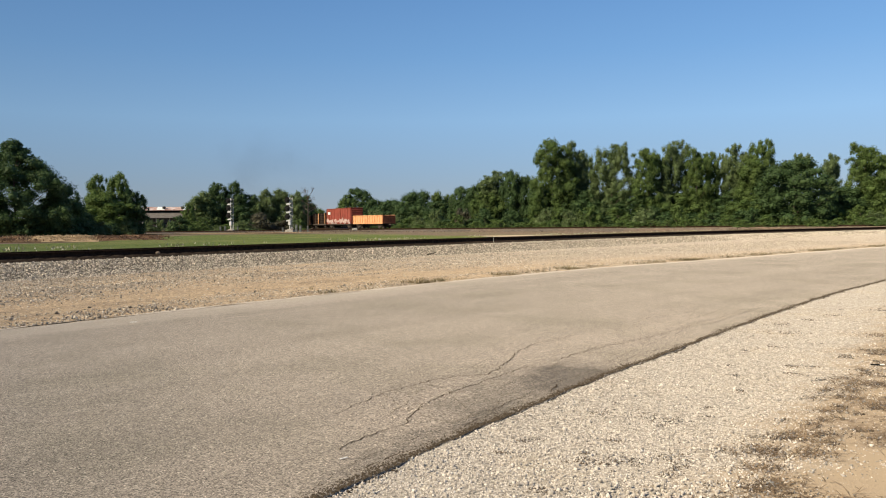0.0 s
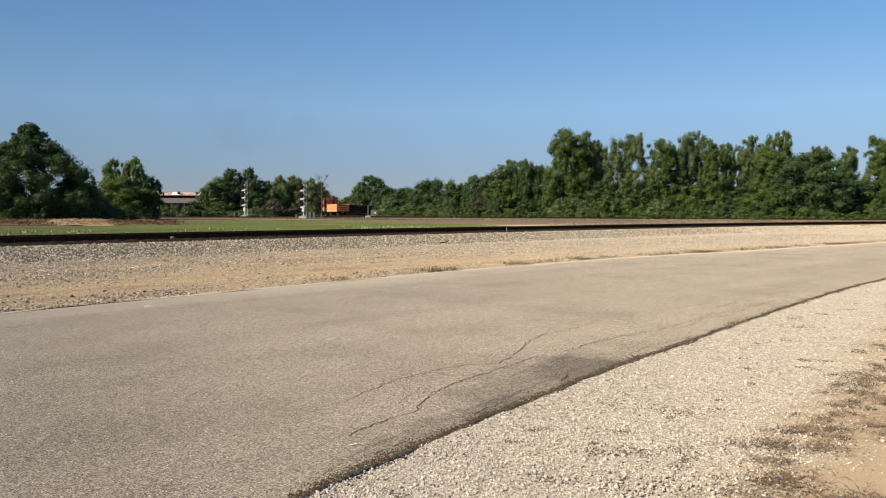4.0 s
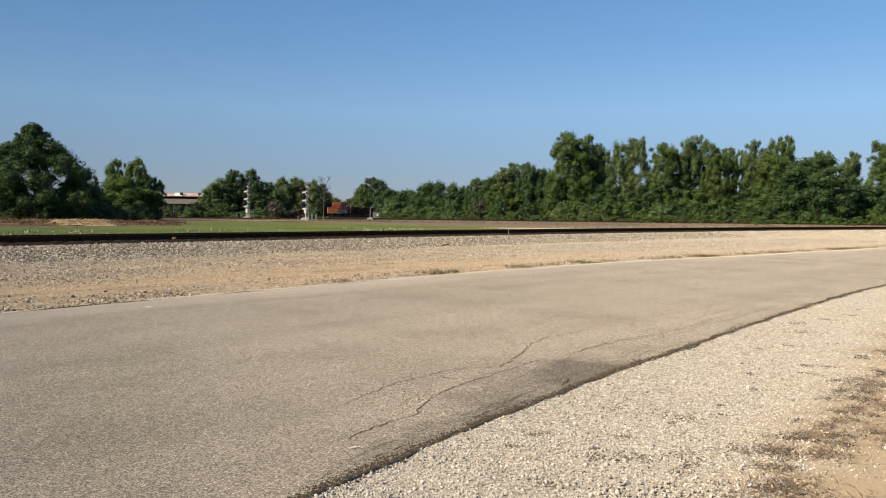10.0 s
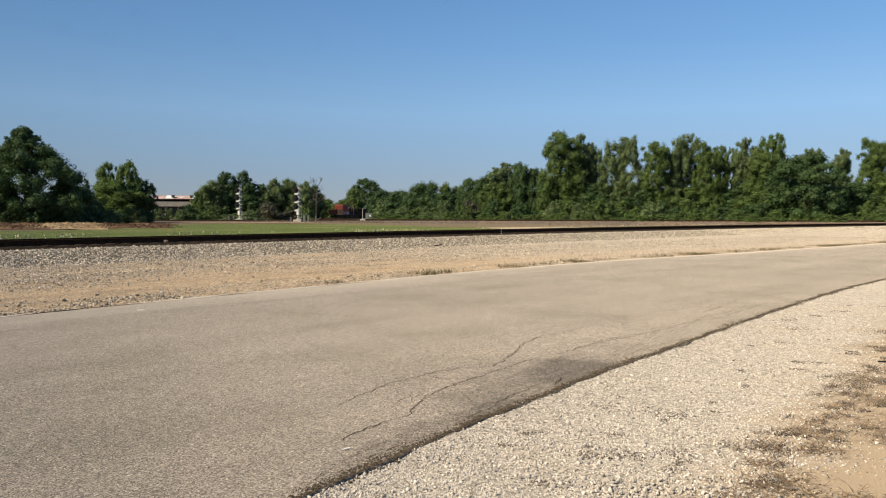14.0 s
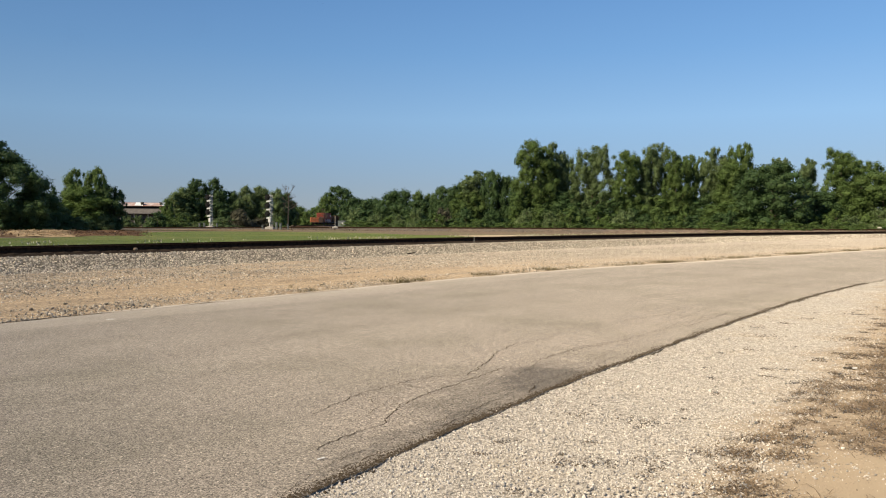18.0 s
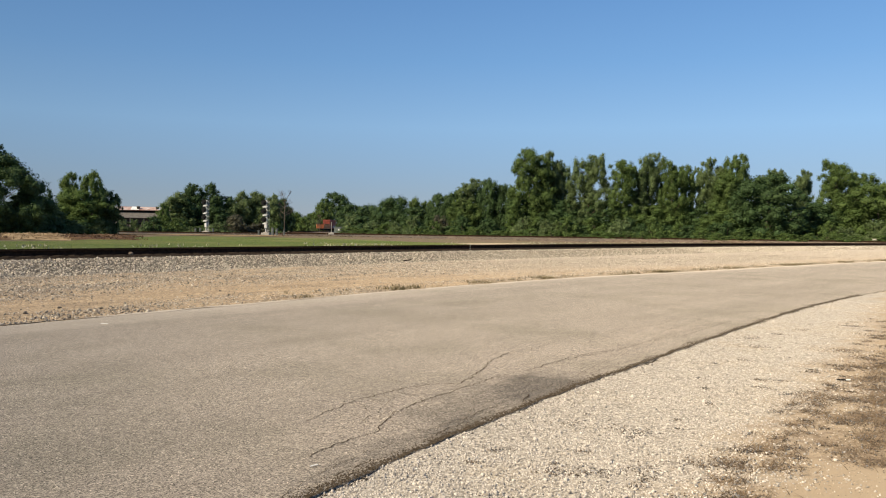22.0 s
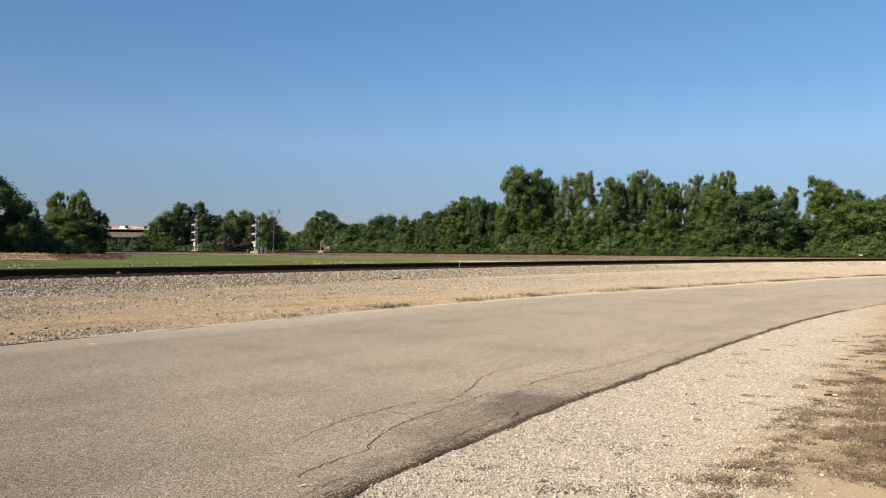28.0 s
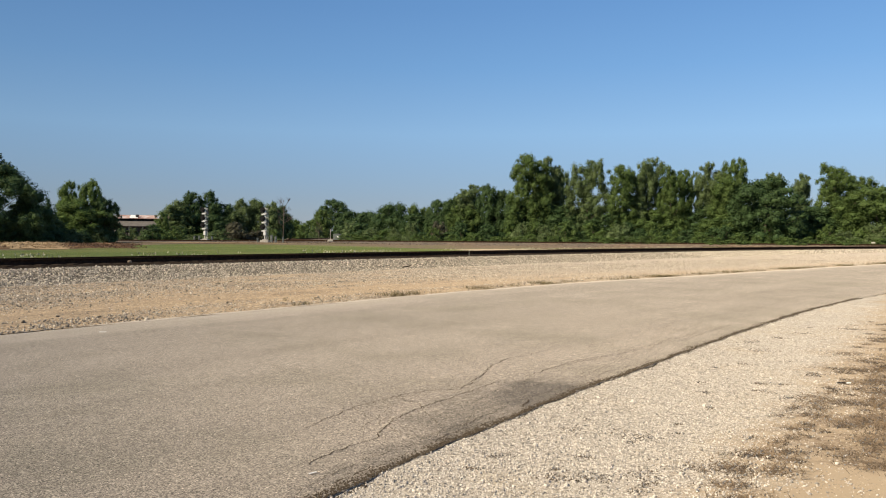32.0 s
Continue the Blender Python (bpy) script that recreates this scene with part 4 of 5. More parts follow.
crack([(1.16, 16.13), (1.44, 15.76), (1.79, 16.08)], 0.003, road)
crack([(4.01, 13.01), (4.21, 13.29), (4.21, 12.94)], 0.003, road)
crack([(1.68, 8.29), (1.70, 8.45), (1.77, 8.60)], 0.0028, road)
for off, wob, ks in ((0.16, 2.3, np.arange(2.4, 5.5, 0.6)), (0.30, 1.7, np.arange(5.2, 9.7, 0.8)), (0.5, 1.9, np.arange(8.5, 14.1, 1.0))):
    crack([at_uv(k, float(near_edge(np.array(k))) + off + 0.1 * math.sin(k * wob)) for k in ks], 0.003, road)

# a finer net of short cracks along the crumbling side
rc = random.Random(12)
for k in range(38):
    u, o = rc.uniform(4, 19), rc.uniform(0.1, 1.1)
    pts, a = [], rc.uniform(-0.35, 0.45)
    for j in range(rc.randint(3, 5)):
        pts.append(at_uv(u, float(near_edge(np.array(u))) + o))
        step = rc.uniform(0.2, 0.4) * (1 + 0.05 * u)
        u, o, a = u + step * math.cos(a), max(0.08, o + step * math.sin(a)), a + rc.uniform(-0.6, 0.6)
    crack(pts, rc.uniform(0.0016, 0.0030), road)

# ---- trees ----


ICO = bmesh.new()
bmesh.ops.create_icosphere(ICO, subdivisions=1, radius=1.0)
ICO_V = np.array([v.co[:] for v in ICO.verts])
ICO_F = np.array([[v.index for v in f.verts] for f in ICO.faces])
ICO.free()


def crown_data(seed, lobes, per, leaf):
    """Small leaves round the shells of many clumps, each clump with a ragged core. lobes: (x, y, z, radius, height factor)."""
    r = np.random.default_rng(seed)
    verts, faces, at = [], [], 0
    for lx, ly, lz, lr, lh in lobes:
        k = int(per * lr * lr)
        d = r.normal(size=(k, 3))
        d /= np.linalg.norm(d, axis=1)[:, None]
        rad = lr * (1.06 - 0.36 * r.random(k) ** 1.2) * (1 + 0.25 * np.sin(d[:, 0] * 5 + seed) * np.sin(d[:, 2] * 6 + lx))
        c = np.array([lx, ly, lz]) + d * rad[:, None] * np.array([1, 1, lh])
        nrm = d + np.array([0, 0, 0.25]) + r.normal(size=(k, 3)) * 0.55
        nrm /= np.linalg.norm(nrm, axis=1)[:, None]
        t = np.cross(nrm, r.normal(size=(k, 3)))
        t /= np.linalg.norm(t, axis=1)[:, None]
        b = np.cross(nrm, t)
        s = leaf * r.uniform(0.5, 1.2, (k, 1))
        v = np.stack([c - t * s - b * s * 0.5, c + t * s - b * s * 0.4, c + b * s * 0.9 + nrm * s * 0.2], 1).reshape(-1, 3)
        core = np.array([lx, ly, lz]) + ICO_V * r.uniform(0.4, 0.74, (len(ICO_V), 1)) * lr * np.array([1, 1, lh])
        verts += [v, core]
        faces += [np.arange(len(v)).reshape(-1, 3) + at, ICO_F + at + len(v)]
        at += len(v) + len(core)
    return np.concatenate(verts), np.concatenate(faces)


def make_lobes(seed, h, w, base, n, shape, lobe, leaders):
    """Clump places that fill a crown of a given outline. shape: width by height, from 0 to 1; leaders: how many tops it has."""
    r = np.random.default_rng(seed)
    lead = [(0.0, 0.0, 1.0, 1.0)]
    if leaders > 1:
        turn = r.uniform(0, 6.283)
        lead = [(0.2 * w * math.cos(turn + 6.283 * k / leaders), 0.2 * w * math.sin(turn + 6.283 * k / leaders), r.uniform(0.88, 1.0), r.uniform(0.6, 0.72)) for k in range(leaders)]
    lobes = []
    for i in range(n):
        ox, oy, high, wide = lead[i % len(lead)]
        zr = (i + r.random()) / n
        ring = w * wide / 2 * np.interp(zr, *shape)
        size = r.uniform(*lobe) * w * (0.7 + 0.6 * np.interp(zr, *shape)) * 0.8
        a = r.uniform(0, 2 * np.pi)
        q = max(0, ring - size * 0.6) * np.sqrt(r.uniform(0.04, 1.2))
        lobes.append((ox + q * np.cos(a), oy + q * np.sin(a), base + (h * high - base - size * 0.7) * zr, size, r.uniform(0.75, 1.3)))
    return lobes


SHAPES = {
    "tall": ([0, 0.12, 0.35, 0.6, 0.8, 0.93, 1], [0.75, 0.9, 1.0, 1.0, 0.97, 0.85, 0.55]),
    "cone": ([0, 0.1, 0.45, 0.62, 0.8, 0.92, 1], [0.8, 1.0, 0.95, 0.7, 0.42, 0.24, 0.08]),
    "spire": ([0, 0.12, 0.4, 0.75, 1], [0.9, 1.0, 0.72, 0.36, 0.08]),
    "twin": ([0, 0.15, 0.4, 0.7, 0.9, 1], [0.8, 1.0, 1.0, 0.95, 0.72, 0.35]),
    "round": ([0, 0.15, 0.4, 0.65, 0.85, 1], [0.75, 0.95, 1.0, 0.93, 0.72, 0.4]),
    "spread": ([0, 0.2, 0.5, 0.75, 1], [0.8, 1.0, 0.95, 0.75, 0.4]),
    "bush": ([0, 0.3, 0.6, 1], [1.0, 1.0, 0.8, 0.4]),
}


def tree_proto(seed, h, w, base, n, shape, leaf, per, material, lobe=(0.08, 0.19), leaders=1):
    """Meshes of one tree: trunk with limbs, and crown."""
    lobes = make_lobes(seed, h, w, base, n, SHAPES[shape], lobe, leaders)
    v, f = crown_data(seed, lobes, per, leaf)
    wide = (np.percentile(v[:, :2], 99.3, axis=0) - np.percentile(v[:, :2], 0.7, axis=0)).mean()
    v = v * np.array([w / wide, w / wide, h / np.percentile(v[:, 2], 99.75)])
    crown = mesh_from("crown", v, f, material)
    bm = bmesh.new()
    r = random.Random(seed)
    tr = 0.018 * h + 0.03
    pts = [Vector((0, 0, -0.1)), Vector((r.uniform(-.1, .1), r.uniform(-.1, .1), base + 0.3)), Vector((r.uniform(-.3, .3), r.uniform(-.3, .3), h * 0.55)), Vector((r.uniform(-.5, .5), r.uniform(-.5, .5), h * 0.85))]
    for k, (a, b) in enumerate(zip(pts[:-1], pts[1:])):
        tube(bm, a, b, tr * (1, 0.75, 0.45)[k], tr * (0.75, 0.45, 0.12)[k], 7)
    for lx, ly, lz, lr, _ in lobes[:: max(1, n // 12)]:
        z0 = max(base * 0.8, lz - math.hypot(lx, ly) * 0.8)
        s = pts[1].lerp(pts[3], min(1, max(0, (z0 - base) / (h * 0.85 - base))))
        tube(bm, s, (lx, ly, lz), tr * 0.35, tr * 0.08, 5)
    trunk = bpy.data.meshes.new("trunk")
    bm.to_mesh(trunk)
    bm.free()
    trunk.materials.append(M_BARK)
    return trunk, crown, h, w


PROTO = {
    "tall": [tree_proto(11 + i, 16, 9, 0.8, 210, "tall", 0.12, 310, (M_LEAF_A, M_LEAF_D, M_LEAF_A, M_LEAF_D)[i], (0.055, 0.115), (3, 2, 3, 2)[i]) for i in range(4)],
    "cone": [tree_proto(21, 14, 15, 1.0, 340, "cone", 0.125, 340, M_LEAF_B, (0.03, 0.08))],
    "spire": [tree_proto(24, 9, 4, 0.3, 80, "spire", 0.11, 400, M_LEAF_B, (0.06, 0.14))],
    "twin": [tree_proto(26 + i, 10, 7, 0.5, 120, "twin", 0.115, 370, M_LEAF_C, (0.06, 0.14)) for i in range(2)],
    # fourth round tree: distance haze painted in by its greyer, lighter leaves
    "round": [tree_proto(31 + i, 11, 10, 0.6, 160, "round", 0.13, 190, (M_LEAF_A, M_LEAF_B, M_LEAF_B, M_LEAF_D)[i], (0.05, 0.13), (1, 2, 1, 2)[i]) for i in range(4)],
    "spread": [tree_proto(41 + i, 9, 12, 0.4, 120, "spread", 0.14, 190, (M_LEAF_B, M_LEAF_A)[i], (0.045, 0.125), (1, 2)[i]) for i in range(2)],
    "bush": [tree_proto(51 + i, 4, 5, 0.1, 40, "bush", 0.105, 300, (M_LEAF_A, M_LEAF_C, M_LEAF_D, M_LEAF_B, M_DRYLEAF)[i], (0.06, 0.17)) for i in range(5)],
}


def plant(kind, k, x, y, top, wide, name="tree", label="", group="", z=0.0):
    trunk, crown, h, w = PROTO[kind][k % len(PROTO[kind])]
    m = Matrix.Translation((x, y, z - 0.05)) @ Matrix.Rotation(random.Random(int(x * 31 + y * 7)).uniform(0, 6.28), 4, "Z") @ Matrix.Diagonal((wide / w, wide / w, top / h, 1))
    t = thing(name, label, "bush" if name == "bush" else "tree", m, group)
    for nm, me in (("trunk", trunk), ("crown", crown)):
        o = new(nm, me)
        o.parent = t
    return t


VIEW = look((-0.001, 0.007, 1.469), (-0.058, 2.004, 1.374), 0.4)
F9 = 1377.3


def sight(px, py, dist):
    """The place at a distance ahead for a bearing and height given as seen at nine seconds."""
    d = VIEW.to_3x3() @ Vector(((px - 784) / F9, (441 - py) / F9, -1))
    return VIEW.translation + d * (dist / d.y)


def bearing(px, dist):
    p = sight(px, 375, dist)
    return p.x, p.y


def tree_at(kind, k, px, top_y, wide_px, dist, **kw):
    p = sight(px, top_y + (4 if kind in ("tall", "cone") else 0), dist)
    return plant(kind, k, p.x, p.y, p.z + 0.05, wide_px / F9 * dist * (1.22 if kind in ("round", "spread", "bush") else 1.0), **kw)


TL = "tall leafy deciduous tree in full green leaf"
RL = "rounded deciduous tree in dense green leaf"
SL = "broad dark green tree at the field's edge"
BL = "green bush at the foot of the trees"
G = "tree line"
for kind, k, px, top, wide, dist, lab in (
    ("cone", 0, 58, 216, 195, 112, "large dark green tree beside the field"), ("round", 2, -60, 262, 150, 118, RL), ("round", 1, -150, 250, 190, 115, RL), ("spire", 0, 168, 311, 34, 150, "narrow dark green tree beside the field"),
    ("spread", 0, 128, 318, 100, 125, SL), ("round", 2, 158, 340, 60, 140, RL), ("twin", 0, 205, 281, 46, 140, RL), ("twin", 1, 240, 277, 42, 141, RL),
    ("round", 2, 264, 308, 44, 142, RL), ("twin", 0, 222, 312, 86, 139, RL), ("twin", 0, 362, 333, 24, 190, RL), ("round", 3, 396, 314, 62, 200, RL),
    ("round", 1, 430, 297, 54, 202, RL), ("round", 1, 460, 318, 44, 204, RL), ("round", 3, 482, 330, 40, 206, RL), ("round", 3, 511, 310, 42, 208, RL),
    ("round", 3, 540, 314, 38, 208, RL), ("round", 1, 562, 322, 44, 262, RL), ("spread", 0, 574, 340, 28, 300, SL), ("round", 1, 445, 338, 60, 203, RL),
    ("spread", 1, 604, 346, 52, 420, SL), ("spread", 0, 585, 350, 44, 430, SL), ("round", 2, 662, 311, 52, 390, RL), ("round", 0, 640, 328, 30, 360, RL),
    ("spread", 0, 692, 331, 48, 300, SL), ("spread", 0, 718, 332, 60, 235, SL), ("round", 2, 872, 306, 42, 188, RL), ("spread", 0, 768, 318, 74, 215, SL), ("spread", 1, 812, 320, 40, 212, SL),
    ("round", 2, 847, 311, 42, 200, RL), ("round", 1, 820, 335, 60, 205, RL), ("tall", 1, 902, 280, 52, 186, TL), ("round", 2, 936, 284, 44, 182, RL),
    ("round", 2, 962, 294, 38, 182, RL), ("round", 0, 890, 320, 60, 184, RL), ("tall", 0, 1008, 224, 74, 172, TL), ("tall", 1, 1047, 232, 46, 174, TL),
    ("tall", 3, 1068, 250, 26, 178, TL), ("round", 2, 1000, 308, 70, 176, RL), ("round", 1, 1050, 320, 70, 174, RL), ("tall", 3, 1112, 236, 64, 168, TL),
    ("tall", 2, 1178, 244, 62, 165, TL), ("tall", 3, 1224, 231, 56, 166, TL), ("tall", 0, 1264, 246, 50, 164, TL), ("tall", 2, 1288, 252, 42, 166, TL),
    ("tall", 3, 1318, 256, 34, 170, TL), ("tall", 1, 1344, 240, 46, 163, TL), ("tall", 2, 1386, 231, 48, 161, TL), ("tall", 0, 1370, 262, 68, 160, TL),
    ("round", 2, 1440, 270, 102, 150, RL), ("tall", 1, 1440, 258, 38, 172, TL), ("tall", 3, 1466, 259, 24, 174, TL), ("tall", 1, 1506, 258, 38, 176, TL),
    ("round", 1, 1500, 325, 80, 152, RL), ("tall", 0, 1570, 240, 68, 158, TL), ("tall", 2, 1612, 262, 60, 160, TL), ("round", 0, 1650, 285, 110, 150, RL),
    ("tall", 2, 1720, 260, 90, 155, TL), ("round", 1, 1800, 290, 120, 150, RL), ("round", 1, 1085, 322, 80, 172, RL), ("round", 2, 1150, 320, 80, 168, RL),
    ("round", 0, 1220, 326, 90, 166, RL), ("round", 1, 1300, 322, 80, 165, RL), ("round", 0, 1375, 332, 90, 157, RL), ("round", 1, 1545, 322, 90, 157, RL),
):
    tree_at(kind, k, px, top, wide, dist, label=lab, group=G)

for k, px, top, wide, dist in ((2, 293, 361, 26, 205), (2, 313, 360, 20, 206), (2, 331, 362, 15, 203), (1, 180, 345, 26, 136), (0, 352, 356, 20, 195), (0, 610, 356, 30, 330), (2, 628, 358, 26, 345),
                             (1, 795, 355, 26, 182), (2, 765, 360, 28, 184), (4, 845, 349, 32, 178), (1, 990, 375, 26, 160)):
    tree_at("bush", k, px, top, wide, dist, name="bush", label=BL, group="bushes below the trees")
rb = random.Random(8)
px = 690
while px < 1760:
    dist = np.interp(px, [650, 800, 1000, 1300, 1700], [205, 180, 166, 152, 143]) + rb.uniform(-3, 3)
    tree_at("bush", rb.choice((0, 3, 1, 2, 3)), px, rb.uniform(346, 370), rb.uniform(30, 46), dist, name="bush", label=BL, group="bushes below the trees")
    px += rb.uniform(15, 30)
px = 690
while px < 1700:
    dist = np.interp(px, [650, 800, 1000, 1300, 1700], [196, 172, 158, 146, 137]) + rb.uniform(-2, 2)
    tree_at("bush", rb.choice((1, 1, 0)), px, rb.uniform(368, 376) + (px - 784) * 0.007, rb.uniform(22, 44), dist, name="bush", label="low light green growth along the far bank", group="low growth along the far bank")
    px += rb.uniform(20, 44)
px = -60
while px < 600:
    dist = np.interp(px, [-60, 130, 300, 360, 600], [104, 112, 150, 185, 196]) + rb.uniform(-3, 3)
    if not 285 < px < 345 and not 556 < px:
        tree_at("bush", (4 if 470 < px < 530 else rb.choice((0, 2, 3))), px, rb.uniform(350, 372), rb.uniform(28, 50), dist, name="bush", label=BL, group="bushes below the trees")
    px += rb.uniform(14, 30)

# ---- railway signals ----


def signal(x, y, h, turn):
    s = thing("railway_signal", "silver three-headed railway signal mast with black hoods", "railway signal", pose(x, y, 0, 0, 0, turn), "railway signals")
    bm = bmesh.new()
    box(bm, 0, 0, 0.25, 1.7, 1.2, 0.5, 0.04)
    box(bm, 0, 0, 0.55, 0.8, 0.8, 0.2, 0.02)
    part("base", bm, M_CONC, s, "concrete footing")
    bm = bmesh.new()
    tube(bm, (0, 0, 0.5), (0, 0, h), 0.11, 0.10, 10)
    part("mast", bm, M_SIGNAL, s)
    bm = bmesh.new()
    for sx in (0.30, 0.62):
        box(bm, sx, 0.1, h / 2 + 0.2, 0.05, 0.04, h - 0.5)
    k = 0.6
    while k < h:
        box(bm, 0.46, 0.1, k, 0.34, 0.03, 0.03)
        k += 0.32
    part("ladder", bm, M_SIGNAL, s)
    for hz in (h - 0.5, h - 2.2, h - 3.9):
        bm = bmesh.new()
        tube(bm, (-0.34, -0.42, hz), (-0.34, -0.46, hz), 0.58, 0.58, 18)
        head = part("signal_head", bm, M_BLACK, s, "round black target")
        bm = bmesh.new()
        box(bm, -0.3, -0.24, hz, 0.36, 0.3, 0.5, 0.02)
        part("lamp_case", bm, M_SIGNAL, head)
        bm = bmesh.new()
        tube(bm, (-0.34, -0.46, hz), (-0.34, -0.78, hz + 0.02), 0.15, 0.14, 10)
        part("hood", bm, M_BLACK, head)
        bm = bmesh.new()
        box(bm, 0.12, 0.05, hz - 0.66, 0.8, 0.5, 0.06)
        for ox in (-0.5, 0.46):
            box(bm, ox, -0.18, hz - 0.3, 0.035, 0.035, 0.6)
        box(bm, 0.05, -0.36, hz - 0.70, 0.75, 0.05, 0.14)
        box(bm, 0.24, -0.36, hz, 0.10, 0.04, 1.0)
        box(bm, -0.2, -0.3, hz - 0.86, 0.85, 0.12, 0.26, 0.01)
        part("platform", bm, M_SIGNAL, s)
    bm = bmesh.new()
    box(bm, 0, -0.1, 1.9, 0.5, 0.4, 0.9, 0.02)
    part("junction_box", bm, M_SIGNAL, s)
    return s


signal(-33.1, 160, 7.1, -8)
signal(-50.1, 177, 7.6, -10)

# ---- beside the far line ----


def cabinet(x, y, z, w, d, h, label, turn=0):
    c = thing("relay_cabinet", label, "cabinet", pose(x, y, z, 0, 0, turn), "trackside cabinets")
    bm = bmesh.new()
    box(bm, 0, 0, h / 2, w, d, h, 0.03)
    part("body", bm, M_CABINET, c)
    bm = bmesh.new()
    box(bm, 0, 0, h + 0.04, w + 0.15, d + 0.15, 0.08, 0.02)
    part("lid", bm, M_CABINET, c)
    for sx in (-1, 1):
        bm = bmesh.new()
        box(bm, sx * w * 0.24, -d / 2 - 0.012, h / 2, w * 0.44, 0.03, h * 0.85, 0.005)
        dr = part("door", bm, M_CABINET, c)
        bm = bmesh.new()
        box(bm, sx * w * 0.06, -d / 2 - 0.04, h / 2, 0.03, 0.04, 0.18)
        part("handle", bm, M_STEEL, dr)
    if w > 1:
        bm = bmesh.new()
        box(bm, w * 0.12, -d / 2 - 0.035, h * 0.55, 0.42, 0.012, 0.42)
        part("notice", bm, M_WHITE, c, "small white notice")
    if w < 1:
        return c
    bm = bmesh.new()
    box(bm, 0, 0, -0.15, w + 0.3, d + 0.3, 0.3, 0.02)
    part("plinth", bm, M_CONC, c)
    return c


x, y = bearing(666, 193)
cabinet(x, y, 0.45, 1.8, 1.2, 1.45, "grey metal relay cabinet beside the branch line")
x, y = bearing(654, 197)
pole = thing("pole", "thin weathered wooden pole beside the branch line", "pole", pose(x, y, 0))
bm = bmesh.new()
tube(bm, (0, 0, -0.1), (0.05, 0, 3.1), 0.08, 0.065, 8)
part("shaft", bm, M_CONC, pole)
bm = bmesh.new()
box(bm, 0.04, 0, 2.95, 0.45, 0.1, 0.12)
part("crosspiece", bm, M_BARK, pole)
x, y = bearing(654, 162.6)
slab = thing("concrete_block", "pale concrete block lying beside the far line", "concrete block", pose(x, y, 0.27, 0, 0, 12))
bm = bmesh.new()
box(bm, 0, 0, 0.15, 1.1, 0.6, 0.4, 0.07)
box(bm, 0.15, 0, 0.37, 0.6, 0.4, 0.14, 0.04)
part("block", bm, M_CONC, slab)
for dx, dy, w, h in ((1.4, -0.6, 0.45, 1.5), (2.2, -0.4, 0.4, 1.3), (3.6, 0.2, 0.25, 1.1), (-1.6, 0.3, 0.3, 0.9)):
    cabinet(-33.05 + dx, 160 + dy, -0.05, w, 0.4, h, "small grey cabinet at the signal's foot")
for dx, dy, w, h in ((-2.2, -0.6, 0.3, 1.2), (-1.2, -0.4, 0.25, 1.3), (1.5, 0.2, 0.25, 1.2)):
    cabinet(-50.1 + dx, 177 + dy, -0.06, w, 0.4, h, "small grey cabinet at the signal's foot")
sign = thing("marker_board", "small white marker board by the far line", "sign", pose(74.3, 128, 0, 0, 0, -25))
bm = bmesh.new()
tube(bm, (0, 0, -0.1), (0, 0, 1.0), 0.04)
part("post", bm, M_STEEL, sign)
bm = bmesh.new()
box(bm, 0, -0.06, 0.95, 0.6, 0.04, 0.24, 0.01)
part("board", bm, M_CONC, sign)


def branching(bm, rnd, p, d, length, r, depth):
    q = p + d * length
    tube(bm, p, q, r, r * 0.65, 5)
    if depth:
        for _ in range(3 if depth > 1 else 2):
            e = (d + Vector((rnd.uniform(-.7, .7), rnd.uniform(-.7, .7), rnd.uniform(-.1, .5)))).normalized()
            branching(bm, rnd, p.lerp(q, rnd.uniform(0.5, 1)), e, length * rnd.uniform(0.5, 0.75), r * 0.55, depth - 1)


for px, top, d in ((572, 300, 206), (634, 345, 300)):
    x, y = bearing(px, d)
    h = sight(px, top, d).z
    bare = thing("bare_tree", "dead leafless tree with thin grey branches", "tree", pose(x, y, 0), "dead trees")
    bm = bmesh.new()
    rnd = random.Random(px)
    tube(bm, (0, 0, -0.1), (0.1, 0, h * 0.55), 0.15, 0.11, 7)
    part("trunk", bm, M_BARK, bare)
    bm = bmesh.new()
    branching(bm, rnd, Vector((0.1, 0, h * 0.5)), Vector((0, 0, 1)), h * 0.22, 0.12, 5)
    for k in range(9):
        a = rnd.uniform(0, 6.28)
        branching(bm, rnd, Vector((0.05, 0, h * rnd.uniform(0.22, 0.6))), Vector((math.cos(a), math.sin(a), 0.5)).normalized(), h * 0.11, 0.06, 4)
    part("branches", bm, M_BARK, bare)


